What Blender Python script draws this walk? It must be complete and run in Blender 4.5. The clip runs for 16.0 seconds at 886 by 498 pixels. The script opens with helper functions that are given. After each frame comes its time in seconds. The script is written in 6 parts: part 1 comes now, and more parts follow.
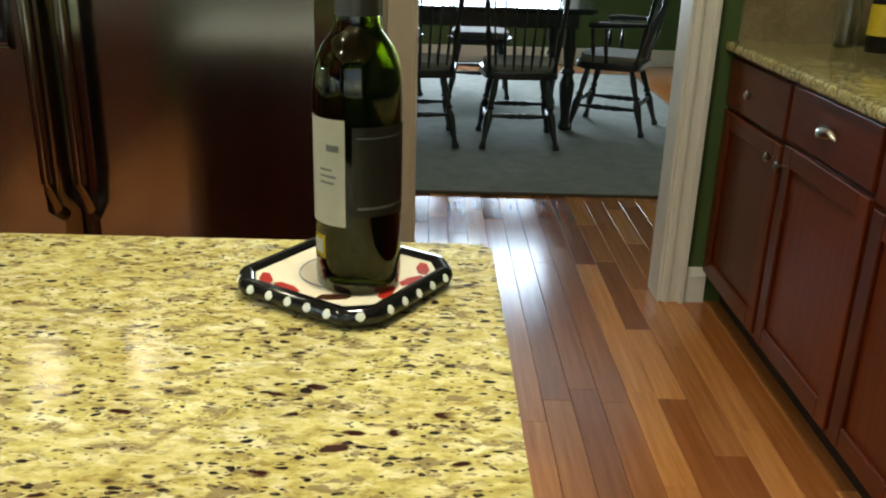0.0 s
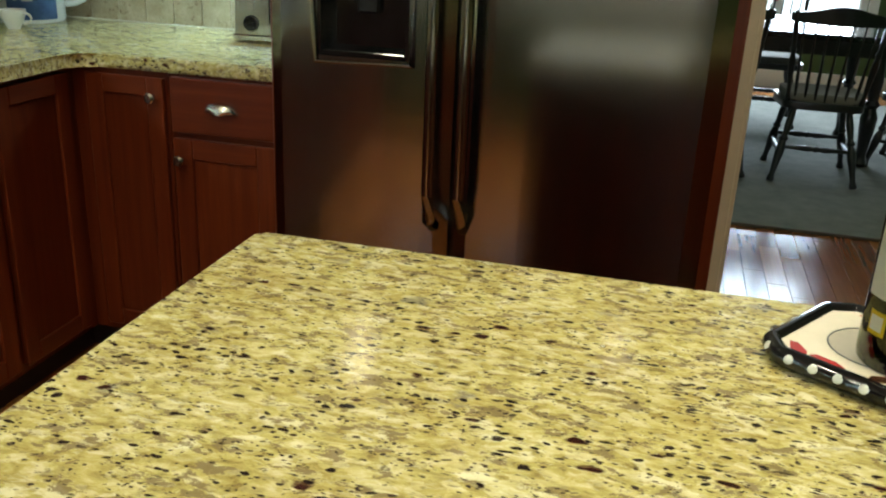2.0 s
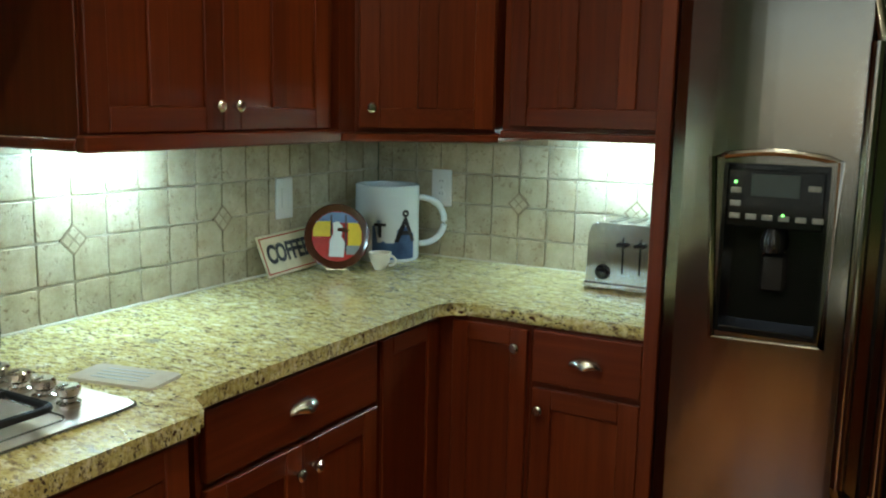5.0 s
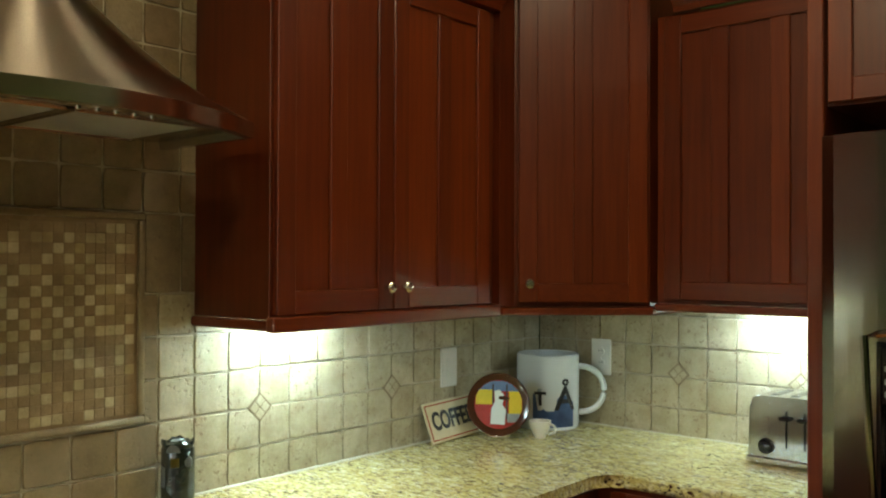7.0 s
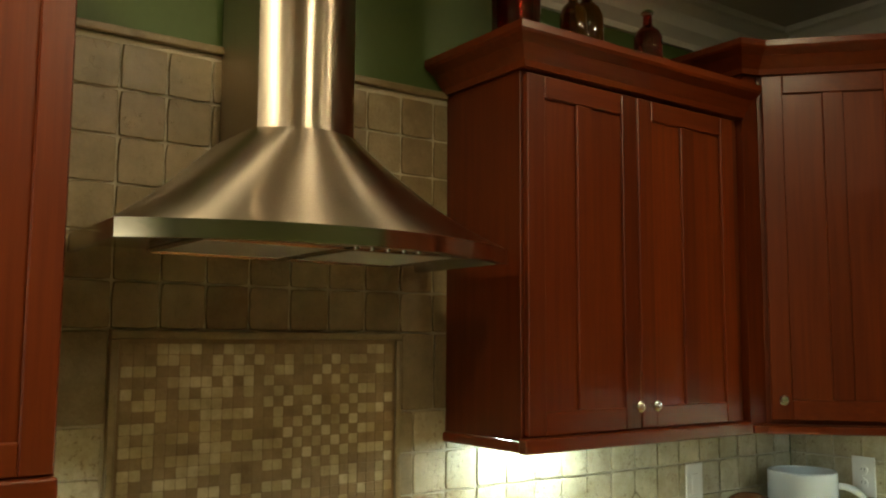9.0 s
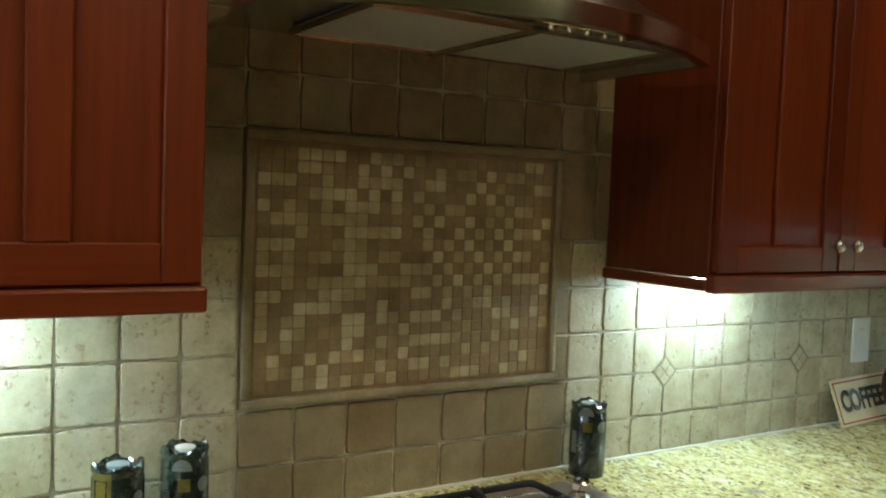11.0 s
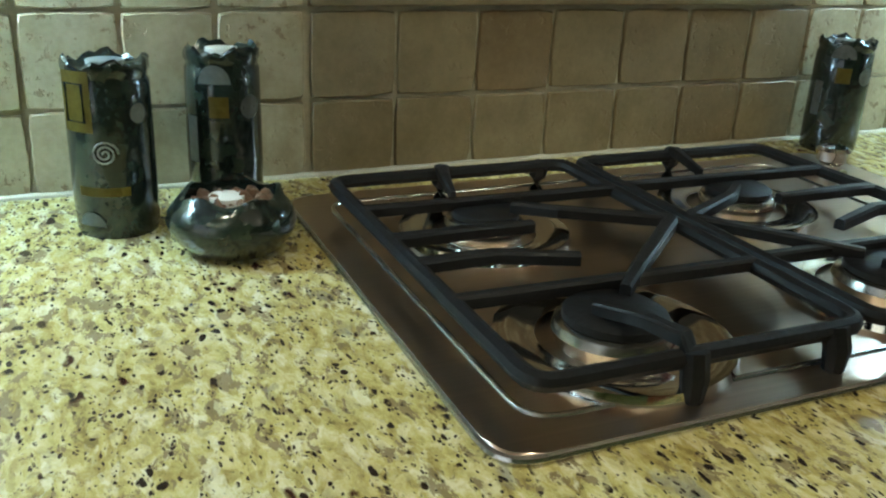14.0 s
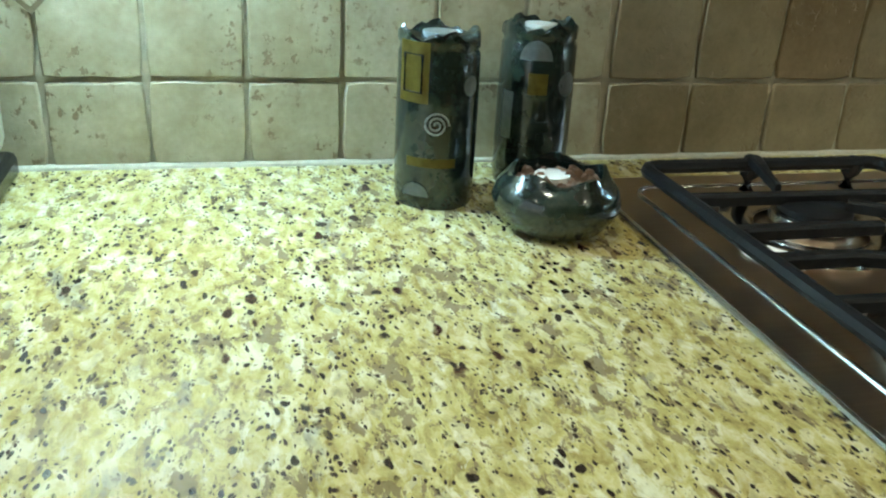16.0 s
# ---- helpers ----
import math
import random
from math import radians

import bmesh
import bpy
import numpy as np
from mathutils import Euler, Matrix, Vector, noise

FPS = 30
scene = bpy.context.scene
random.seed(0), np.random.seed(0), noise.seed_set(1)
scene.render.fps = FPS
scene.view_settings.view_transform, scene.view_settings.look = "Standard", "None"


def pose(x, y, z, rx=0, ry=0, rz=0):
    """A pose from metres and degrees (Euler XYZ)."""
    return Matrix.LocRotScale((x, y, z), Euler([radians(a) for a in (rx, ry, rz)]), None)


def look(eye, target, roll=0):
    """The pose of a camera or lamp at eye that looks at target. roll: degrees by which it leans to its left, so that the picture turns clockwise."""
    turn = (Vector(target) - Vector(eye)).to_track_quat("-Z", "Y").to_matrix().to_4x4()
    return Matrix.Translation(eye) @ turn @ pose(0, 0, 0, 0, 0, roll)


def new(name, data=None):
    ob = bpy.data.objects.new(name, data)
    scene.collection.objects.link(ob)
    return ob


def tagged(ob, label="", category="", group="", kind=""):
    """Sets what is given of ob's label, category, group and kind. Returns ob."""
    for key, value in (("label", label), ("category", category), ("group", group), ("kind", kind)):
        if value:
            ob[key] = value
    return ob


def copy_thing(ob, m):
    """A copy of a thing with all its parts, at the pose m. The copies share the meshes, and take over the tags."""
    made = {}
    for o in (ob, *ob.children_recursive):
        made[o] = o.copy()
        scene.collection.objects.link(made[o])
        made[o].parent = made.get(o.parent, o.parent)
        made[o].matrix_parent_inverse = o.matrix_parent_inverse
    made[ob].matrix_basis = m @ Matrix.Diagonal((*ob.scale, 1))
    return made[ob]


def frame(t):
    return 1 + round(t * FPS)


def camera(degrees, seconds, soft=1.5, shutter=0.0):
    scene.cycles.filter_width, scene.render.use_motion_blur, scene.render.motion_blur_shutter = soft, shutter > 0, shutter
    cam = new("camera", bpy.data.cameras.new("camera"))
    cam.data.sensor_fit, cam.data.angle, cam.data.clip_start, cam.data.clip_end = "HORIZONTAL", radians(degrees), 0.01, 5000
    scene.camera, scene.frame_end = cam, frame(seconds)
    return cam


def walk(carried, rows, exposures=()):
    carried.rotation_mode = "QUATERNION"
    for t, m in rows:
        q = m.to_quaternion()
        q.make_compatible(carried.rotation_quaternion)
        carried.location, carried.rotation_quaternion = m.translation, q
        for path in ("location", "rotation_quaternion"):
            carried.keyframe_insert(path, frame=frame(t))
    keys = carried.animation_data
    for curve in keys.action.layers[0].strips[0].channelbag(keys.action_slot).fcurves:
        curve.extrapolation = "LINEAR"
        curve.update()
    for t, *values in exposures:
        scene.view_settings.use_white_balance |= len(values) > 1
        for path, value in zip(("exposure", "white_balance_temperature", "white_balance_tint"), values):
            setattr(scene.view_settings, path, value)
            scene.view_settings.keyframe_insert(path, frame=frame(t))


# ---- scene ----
cam = camera(53.0, 16.0, soft=2.1)
PATH = [
    (0, (2.515, -0.263, 1.272), (2.548, 1.609, 0.568), 1.7),
    (0.3, (2.481, -0.274, 1.275), (2.41, 1.592, 0.561), 2.3),
    (0.5, (2.451, -0.246, 1.261), (2.326, 1.621, 0.553), 2.1),
    (1, (2.373, -0.241, 1.261), (2.132, 1.613, 0.551), 2.7),
    (1.5, (2.292, -0.261, 1.288), (1.946, 1.571, 0.564), 2.6),
    (2, (2.209, -0.277, 1.304), (1.765, 1.541, 0.6), 2.6),
    (2.5, (2.108, -0.304, 1.338), (1.593, 1.503, 0.652), 2.6),
    (3, (1.978, -0.301, 1.345), (1.419, 1.51, 0.715), 3.4),
    (3.5, (1.842, -0.336, 1.368), (1.258, 1.491, 0.801), 3.3),
    (4, (1.751, -0.346, 1.401), (1.103, 1.478, 0.898), 3.1),
    (4.5, (1.745, -0.338, 1.43), (0.975, 1.459, 1.012), 2.6),
    (4.7, (1.817, -0.339, 1.448), (0.954, 1.425, 1.069), 1.9),
    (6.8, (1.983, -0.44, 1.534), (0.72, 1.111, 1.513), 0.4),
    (7, (1.993, -0.44, 1.533), (0.685, 1.073, 1.555), 0.2),
    (7.5, (1.994, -0.472, 1.562), (0.598, 0.957, 1.664), -0.3),
    (8, (1.988, -0.502, 1.591), (0.505, 0.829, 1.766), -0.5),
    (8.5, (1.97, -0.531, 1.618), (0.411, 0.702, 1.842), -0.4),
    (8.7, (1.962, -0.531, 1.626), (0.372, 0.66, 1.86), -0.4),
    (10.8, (1.637, -0.543, 1.552), (-0.076, 0.487, 1.489), 2.1),
    (11, (1.566, -0.541, 1.531), (-0.13, 0.512, 1.416), 2.2),
    (11.5, (1.448, -0.532, 1.465), (-0.211, 0.563, 1.237), 2.3),
    (12, (1.352, -0.485, 1.404), (-0.286, 0.604, 1.044), 2.5),
    (12.5, (1.245, -0.383, 1.365), (-0.403, 0.629, 0.855), 2.8),
    (13, (1.163, -0.283, 1.336), (-0.511, 0.599, 0.689), 2.9),
    (13.5, (1.101, -0.259, 1.287), (-0.59, 0.546, 0.586), 2.7),
    (14, (1.043, -0.285, 1.248), (-0.653, 0.483, 0.517), 2.7),
    (14.5, (0.996, -0.333, 1.227), (-0.7, 0.409, 0.469), 3.4),
    (15, (0.975, -0.382, 1.222), (-0.736, 0.306, 0.447), 3.7),
    (15.5, (0.969, -0.419, 1.223), (-0.774, 0.177, 0.442), 3.9),
    (16, (0.973, -0.441, 1.234), (-0.809, 0.02, 0.45), 3.3),
]
EXPOSURES = [(0.0, 0.22, 6300, 6), (2.0, 0.1, 6300, 6), (4.5, 0.0, 6050, 4), (7.0, 0.08, 7400, 11), (8.5, 0.15, 8400, 13), (11.0, -0.05, 6500, 9), (12.5, -0.36, 6200, 6), (14.0, -0.36, 6000, 5), (16.0, -0.28, 5900, 4)]
walk(cam, [(t, look(eye, target, roll)) for t, eye, target, roll in PATH], EXPOSURES)

# ---- world and light ----
world = bpy.data.worlds.new("world")
scene.world = world
world.use_nodes = True
wn = world.node_tree.nodes
sky = wn.new("ShaderNodeTexSky")
sky.sky_type, sky.sun_disc = "NISHITA", False
sky.sun_elevation, sky.sun_rotation = radians(38), radians(150)
world.node_tree.links.new(sky.outputs[0], wn["Background"].inputs[0])
wn["Background"].inputs[1].default_value = 0.12


def area_lamp(name, m, sx, sy, watts, colour, shape="RECTANGLE"):
    data = bpy.data.lights.new(name, "AREA")
    data.shape, data.size, data.size_y, data.energy, data.color = shape, sx, sy, watts, colour
    ob = new(name, data)
    ob.matrix_world = m
    return ob


sun = new("sun", bpy.data.lights.new("sun", "SUN"))
sun.data.energy, sun.data.angle, sun.data.color = 2.5, radians(0.5), (1.0, 0.95, 0.87)
sun.matrix_world = look((0, 0, 10), (-5, 8.66, 2.2))

CEIL = 2.78
# daylight in the dining room's window
area_lamp("window_fill", look((2.7, 8.02, 1.5), (2.7, 5, 1.2)), 1.9, 1.25, 145, (0.72, 0.86, 1.0))
# fill light in the added, unseen south window, for the refrigerator to reflect
area_lamp("window_fill", look((1.95, -2.56, 1.55), (1.9, 0, 1.4)), 2.5, 1.35, 2.8, (0.97, 0.97, 0.86))
WARM = (1.0, 0.93, 0.66)
# the last two downlights are added, out of view, to wash the south wall
CANS = [(2.6, 0.35), (2.7, 1.6), (0.82, -0.70), (2.3, -1.3), (1.1, 1.3), (1.35, 0.30), (1.5, -2.2), (2.9, -2.2)]
for (cx, cy), watts in zip(CANS, (6.3, 12, 11.5, 3.5, 3.4, 9.5, 3, 3)):
    area_lamp("recessed_bulb", look((cx, cy, CEIL - 0.012), (cx, cy, 0)), 0.13, 0.13, watts, WARM, "DISK").data.spread = radians(95 if cx == 2.6 else 180)

# ---- materials ----


def nodes(name):
    m = bpy.data.materials.new(name)
    m.use_nodes = True
    return m, m.node_tree.nodes, m.node_tree.links, m.node_tree.nodes["Principled BSDF"]


def coords(n, l, scale=(1, 1, 1), rot=(0, 0, 0)):
    geo = n.new("ShaderNodeNewGeometry")
    mp = n.new("ShaderNodeMapping")
    mp.inputs["Scale"].default_value, mp.inputs["Rotation"].default_value = scale, rot
    l.new(geo.outputs["Position"], mp.inputs["Vector"])
    return mp.outputs["Vector"]


def noise_of(n, l, vec, scale, detail=4, rough=0.55):
    t = n.new("ShaderNodeTexNoise")
    t.inputs["Scale"].default_value, t.inputs["Detail"].default_value, t.inputs["Roughness"].default_value = scale, detail, rough
    l.new(vec, t.inputs["Vector"])
    return t.outputs["Fac"]


def ramp(n, l, fac, stops):
    r = n.new("ShaderNodeValToRGB")
    e = r.color_ramp.elements
    while len(e) < len(stops):
        e.new(0.5)
    for el, (p, c) in zip(e, stops):
        el.position, el.color = p, (*c, 1) if len(c) == 3 else c
    l.new(fac, r.inputs["Fac"])
    return r.outputs["Color"]


def mix(n, l, fac, a, b, kind="MIX"):
    m = n.new("ShaderNodeMix")
    m.data_type, m.blend_type = "RGBA", kind
    for sock, v in ((m.inputs[0], fac), (m.inputs[6], a), (m.inputs[7], b)):
        if isinstance(v, (int, float)):
            sock.default_value = v
        elif isinstance(v, tuple):
            sock.default_value = (*v, 1)
        else:
            l.new(v, sock)
    return m.outputs[2]


def bump(n, l, fac, bsdf, strength=0.2, dist=0.002):
    b = n.new("ShaderNodeBump")
    b.inputs["Strength"].default_value, b.inputs["Distance"].default_value = strength, dist
    l.new(fac, b.inputs["Height"])
    l.new(b.outputs["Normal"], bsdf.inputs["Normal"])


def plain(name, colour, rough=0.5, metal=0.0, vary=0.12, scale=30, relief=0.05, coat=0.0):
    m, n, l, b = nodes(name)
    v = coords(n, l)
    f = noise_of(n, l, v, scale)
    f2 = noise_of(n, l, v, scale * 0.13, 2)
    lo = tuple(c * (1 - vary) for c in colour)
    hi = tuple(min(1, c * (1 + vary)) for c in colour)
    c1 = ramp(n, l, f, [(0.3, lo), (0.7, hi)])
    c2 = mix(n, l, f2, c1, tuple(c * (1 - vary * 0.6) for c in colour))
    l.new(c2, b.inputs["Base Color"])
    b.inputs["Roughness"].default_value, b.inputs["Metallic"].default_value = rough, metal
    b.inputs["Coat Weight"].default_value = coat
    if relief:
        bump(n, l, f, b, relief, 0.002)
    return m


def granite_mat():
    m, n, l, b = nodes("granite")
    v0 = coords(n, l, (0.72, 1.4, 1), (0, 0, radians(14)))
    wob = n.new("ShaderNodeTexNoise")
    wob.inputs["Scale"].default_value, wob.inputs["Detail"].default_value = 42, 4
    l.new(v0, wob.inputs["Vector"])
    sc = n.new("ShaderNodeVectorMath")
    sc.operation, sc.inputs["Scale"].default_value = "SCALE", 0.019
    l.new(wob.outputs["Color"], sc.inputs[0])
    ad = n.new("ShaderNodeVectorMath")
    l.new(v0, ad.inputs[0])
    l.new(sc.outputs[0], ad.inputs[1])
    v = ad.outputs[0]

    def cells(scale):
        vo = n.new("ShaderNodeTexVoronoi")
        vo.inputs["Scale"].default_value = scale
        l.new(v, vo.inputs["Vector"])
        return vo

    def spots(scale, reach, spread, where, lo, hi):
        """Grains of uneven size, gathered where a coarse noise is high."""
        vo = cells(scale)
        sp = n.new("ShaderNodeSeparateColor")
        l.new(vo.outputs["Color"], sp.inputs[0])
        ma = n.new("ShaderNodeMath")
        ma.operation, ma.inputs[1].default_value = "MULTIPLY_ADD", spread
        l.new(sp.outputs[0], ma.inputs[0])
        l.new(vo.outputs["Distance"], ma.inputs[2])
        near = ramp(n, l, ma.outputs[0], [(reach, (1, 1, 1)), (reach + 0.1, (0, 0, 0))])
        some = ramp(n, l, noise_of(n, l, v0, where, 4, 0.7), [(lo, (0, 0, 0)), (hi, (1, 1, 1))])
        return mix(n, l, 1.0, near, some, "MULTIPLY")

    flake = cells(92)
    sp = n.new("ShaderNodeSeparateColor")
    l.new(flake.outputs["Color"], sp.inputs[0])
    tone = ramp(n, l, sp.outputs[0], [(0.0, (0.34, 0.265, 0.085)), (0.25, (0.50, 0.42, 0.14)), (0.55, (0.60, 0.53, 0.20)), (0.8, (0.68, 0.62, 0.33)), (1.0, (0.80, 0.78, 0.58))])
    mid = noise_of(n, l, v, 74, 6, 0.68)
    grain = ramp(n, l, mid, [(0.33, (0.17, 0.135, 0.06)), (0.42, (0.38, 0.31, 0.11)), (0.50, (0.56, 0.49, 0.19)), (0.58, (0.68, 0.63, 0.35)), (0.68, (0.82, 0.80, 0.60))])
    c = mix(n, l, 0.6, tone, grain)
    cream = ramp(n, l, noise_of(n, l, v, 34, 4, 0.62), [(0.58, (0, 0, 0)), (0.66, (0.75, 0.75, 0.75))])
    c = mix(n, l, cream, c, (0.82, 0.79, 0.58))
    umber = ramp(n, l, noise_of(n, l, v, 46, 5, 0.7), [(0.55, (0, 0, 0)), (0.59, (0.85, 0.85, 0.85))])
    c = mix(n, l, umber, c, (0.23, 0.175, 0.095))
    slate = ramp(n, l, noise_of(n, l, v, 13, 4, 0.6), [(0.63, (0, 0, 0)), (0.70, (0.7, 0.7, 0.7))])
    c = mix(n, l, slate, c, (0.24, 0.235, 0.21))
    tint = ramp(n, l, noise_of(n, l, v0, 9, 3), [(0.35, (0.86, 0.82, 0.74)), (0.65, (1.0, 1.0, 1.0))])
    c = mix(n, l, 1.0, c, tint, "MULTIPLY")
    c = mix(n, l, spots(98, 0.36, 0.42, 14, 0.45, 0.51), c, (0.030, 0.020, 0.016))
    c = mix(n, l, spots(190, 0.37, 0.4, 30, 0.45, 0.51), c, (0.050, 0.036, 0.028))
    c = mix(n, l, spots(46, 0.29, 0.62, 7, 0.49, 0.54), c, (0.045, 0.012, 0.009))
    l.new(c, b.inputs["Base Color"])
    b.inputs["Roughness"].default_value = 0.1
    b.inputs["Specular IOR Level"].default_value = 0.5
    return m


def wood_mat(name, dark, light, axis, rough=0.3, random_tint=0.0, coat=0.2, piece=0.0, spec=0.5):
    m, n, l, b = nodes(name)
    scale = {"x": (1.2, 26, 26), "y": (26, 1.2, 26), "z": (26, 26, 1.2)}[axis]
    v = coords(n, l, scale)
    info = n.new("ShaderNodeObjectInfo")
    sh = n.new("ShaderNodeVectorMath")
    sh.operation = "MULTIPLY_ADD"
    sh.inputs[1].default_value = (40, 40, 40)
    cmb = n.new("ShaderNodeCombineXYZ")
    for i in range(3):
        l.new(info.outputs["Random"], cmb.inputs[i])
    l.new(cmb.outputs[0], sh.inputs[0])
    l.new(v, sh.inputs[2])
    g = noise_of(n, l, sh.outputs[0], 2.2, 6, 0.6)
    c = ramp(n, l, g, [(0.28, dark), (0.72, light)])
    if random_tint:
        geo = n.new("ShaderNodeNewGeometry")
        r = n.new("ShaderNodeMath")
        r.operation = "ADD"
        l.new(info.outputs["Random"], r.inputs[0])
        l.new(geo.outputs["Random Per Island"], r.inputs[1])
        fr = n.new("ShaderNodeMath")
        fr.operation = "FRACT"
        l.new(r.outputs[0], fr.inputs[0])
        t = ramp(n, l, fr.outputs[0], [(0.0, (0.62, 0.46, 0.40)), (0.3, (0.9, 0.75, 0.66)), (0.62, (1.0, 0.95, 0.88)), (0.85, (1.35, 1.35, 1.25)), (1.0, (1.75, 1.9, 1.9))])
        c = mix(n, l, random_tint, c, t, "MULTIPLY")
    if piece:
        c = mix(n, l, piece, c, ramp(n, l, info.outputs["Random"], [(0.0, (0.62, 0.55, 0.5)), (0.5, (1.0, 1.0, 1.0)), (1.0, (1.4, 1.5, 1.5))]), "MULTIPLY")
    big = noise_of(n, l, coords(n, l), 1.7, 2)
    c = mix(n, l, 0.25, c, ramp(n, l, big, [(0.3, (0.75, 0.7, 0.68)), (0.7, (1.1, 1.08, 1.05))]), "MULTIPLY")
    l.new(c, b.inputs["Base Color"])
    b.inputs["Roughness"].default_value, b.inputs["Coat Weight"].default_value = rough, coat
    b.inputs["Coat Roughness"].default_value = 0.18
    b.inputs["Specular IOR Level"].default_value = spec
    bump(n, l, g, b, 0.06, 0.0015)
    return m


def tile_mat(name, tones, pit=0.5):
    m, n, l, b = nodes(name)
    v = coords(n, l)
    info = n.new("ShaderNodeObjectInfo")
    geo = n.new("ShaderNodeNewGeometry")
    ad = n.new("ShaderNodeMath")
    ad.operation = "ADD"
    l.new(info.outputs["Random"], ad.inputs[0])
    l.new(geo.outputs["Random Per Island"], ad.inputs[1])
    fr = n.new("ShaderNodeMath")
    fr.operation = "FRACT"
    l.new(ad.outputs[0], fr.inputs[0])
    c = ramp(n, l, fr.outputs[0], [(i / (len(tones) - 1), t) for i, t in enumerate(tones)])
    cloud = noise_of(n, l, v, 14, 6, 0.65)
    c = mix(n, l, 0.9, c, ramp(n, l, cloud, [(0.3, (0.66, 0.60, 0.48)), (0.7, (1.15, 1.15, 1.12))]), "MULTIPLY")
    fine = noise_of(n, l, v, 120, 5, 0.7)
    c = mix(n, l, 0.35, c, ramp(n, l, fine, [(0.3, (0.7, 0.65, 0.58)), (0.6, (1.08, 1.08, 1.08))]), "MULTIPLY")
    holes = noise_of(n, l, v, 75, 3, 0.7)
    where = noise_of(n, l, v, 11, 2)
    hp = ramp(n, l, holes, [(0.37, (1, 1, 1)), (0.43, (0, 0, 0))])
    wp = ramp(n, l, where, [(0.47, (0, 0, 0)), (0.54, (1, 1, 1))])
    hole = mix(n, l, 1.0, hp, wp, "MULTIPLY")
    c = mix(n, l, mix(n, l, 1.0, hole, (pit, pit, pit), "MULTIPLY"), c, (0.20, 0.14, 0.07))
    l.new(c, b.inputs["Base Color"])
    b.inputs["Roughness"].default_value = 0.42
    h = mix(n, l, 0.75, cloud, hole, "SUBTRACT")
    bump(n, l, h, b, 0.5, 0.003)
    return m


def steel_mat(name, axis="z", colour=(0.56, 0.55, 0.53), rough=0.26):
    m, n, l, b = nodes(name)
    scale = {"x": (1, 300, 300), "y": (300, 1, 300), "z": (300, 300, 1)}[axis]
    g = noise_of(n, l, coords(n, l, scale), 1.0, 3)
    l.new(mix(n, l, 0.5, colour, ramp(n, l, g, [(0.3, tuple(c * 0.86 for c in colour)), (0.7, tuple(min(1, c * 1.1) for c in colour))])), b.inputs["Base Color"])
    smudge = noise_of(n, l, coords(n, l), 5, 4)
    r = n.new("ShaderNodeMapRange")
    r.inputs["To Min"].default_value, r.inputs["To Max"].default_value = rough * 0.95, rough * 1.08
    l.new(smudge, r.inputs["Value"])
    l.new(r.outputs[0], b.inputs["Roughness"])
    b.inputs["Metallic"].default_value = 1.0
    bump(n, l, g, b, 0.03, 0.0003)
    return m


def brushed(m, amount, turn):
    """Stretches the gloss along the level brush lines (turn 0) or across them (turn 0.25)."""
    n, l = m.node_tree.nodes, m.node_tree.links
    t = n.new("ShaderNodeTangent")
    t.direction_type, t.axis = "RADIAL", "Z"
    p = n["Principled BSDF"]
    p.inputs["Anisotropic"].default_value, p.inputs["Anisotropic Rotation"].default_value = amount, turn
    l.new(t.outputs[0], p.inputs["Tangent"])
    return m


def glass_mat(name, colour, rough=0.02, ior=1.5):
    m, n, l, b = nodes(name)
    b.inputs["Base Color"].default_value = (*colour, 1)
    b.inputs["Transmission Weight"].default_value, b.inputs["Roughness"].default_value, b.inputs["IOR"].default_value = 1.0, rough, ior
    return m


def glow_mat(name, colour, strength):
    m, n, l, b = nodes(name)
    b.inputs["Base Color"].default_value = (0.8, 0.8, 0.8, 1)
    b.inputs["Emission Color"].default_value, b.inputs["Emission Strength"].default_value = (*colour, 1), strength
    return m


def rug_mat():
    m, n, l, b = nodes("rug")
    v = coords(n, l)
    a = noise_of(n, l, v, 9, 5, 0.7)
    f = noise_of(n, l, v, 260, 3, 0.7)
    c = ramp(n, l, a, [(0.3, (0.17, 0.175, 0.155)), (0.7, (0.25, 0.25, 0.22))])
    c = mix(n, l, 0.6, c, ramp(n, l, f, [(0.3, (0.7, 0.7, 0.7)), (0.7, (1.15, 1.15, 1.15))]), "MULTIPLY")
    l.new(c, b.inputs["Base Color"])
    b.inputs["Roughness"].default_value = 0.95
    bump(n, l, f, b, 0.6, 0.004)
    return m


def ceramic_mat():
    m, n, l, b = nodes("raku_glaze")
    v = coords(n, l)
    a = noise_of(n, l, v, 38, 5, 0.7)
    c = ramp(n, l, a, [(0.3, (0.008, 0.011, 0.010)), (0.5, (0.014, 0.022, 0.019)), (0.66, (0.028, 0.038, 0.026)), (0.8, (0.06, 0.055, 0.028))])
    l.new(c, b.inputs["Base Color"])
    b.inputs["Roughness"].default_value = 0.16
    b.inputs["Coat Weight"].default_value = 0.4
    bump(n, l, noise_of(n, l, v, 24, 3), b, 0.5, 0.004)
    return m


M_GRANITE = granite_mat()
M_CHERRY = wood_mat("cherry", (0.080, 0.0108, 0.0026), (0.135, 0.0240, 0.0052), "z", 0.34, 0.0, 0.03, 0.85, 0.4)
M_CHERRY_Y = wood_mat("cherry_level", (0.080, 0.0108, 0.0026), (0.135, 0.0240, 0.0052), "y", 0.34, 0.0, 0.03, 0.0, 0.4)
M_CHERRY_X = wood_mat("cherry_across", (0.080, 0.0108, 0.0026), (0.135, 0.0240, 0.0052), "x", 0.34, 0.0, 0.03, 0.0, 0.4)
M_FLOOR = wood_mat("floor_wood", (0.30, 0.105, 0.028), (0.45, 0.19, 0.062), "y", 0.19, 1.0, 0.5)
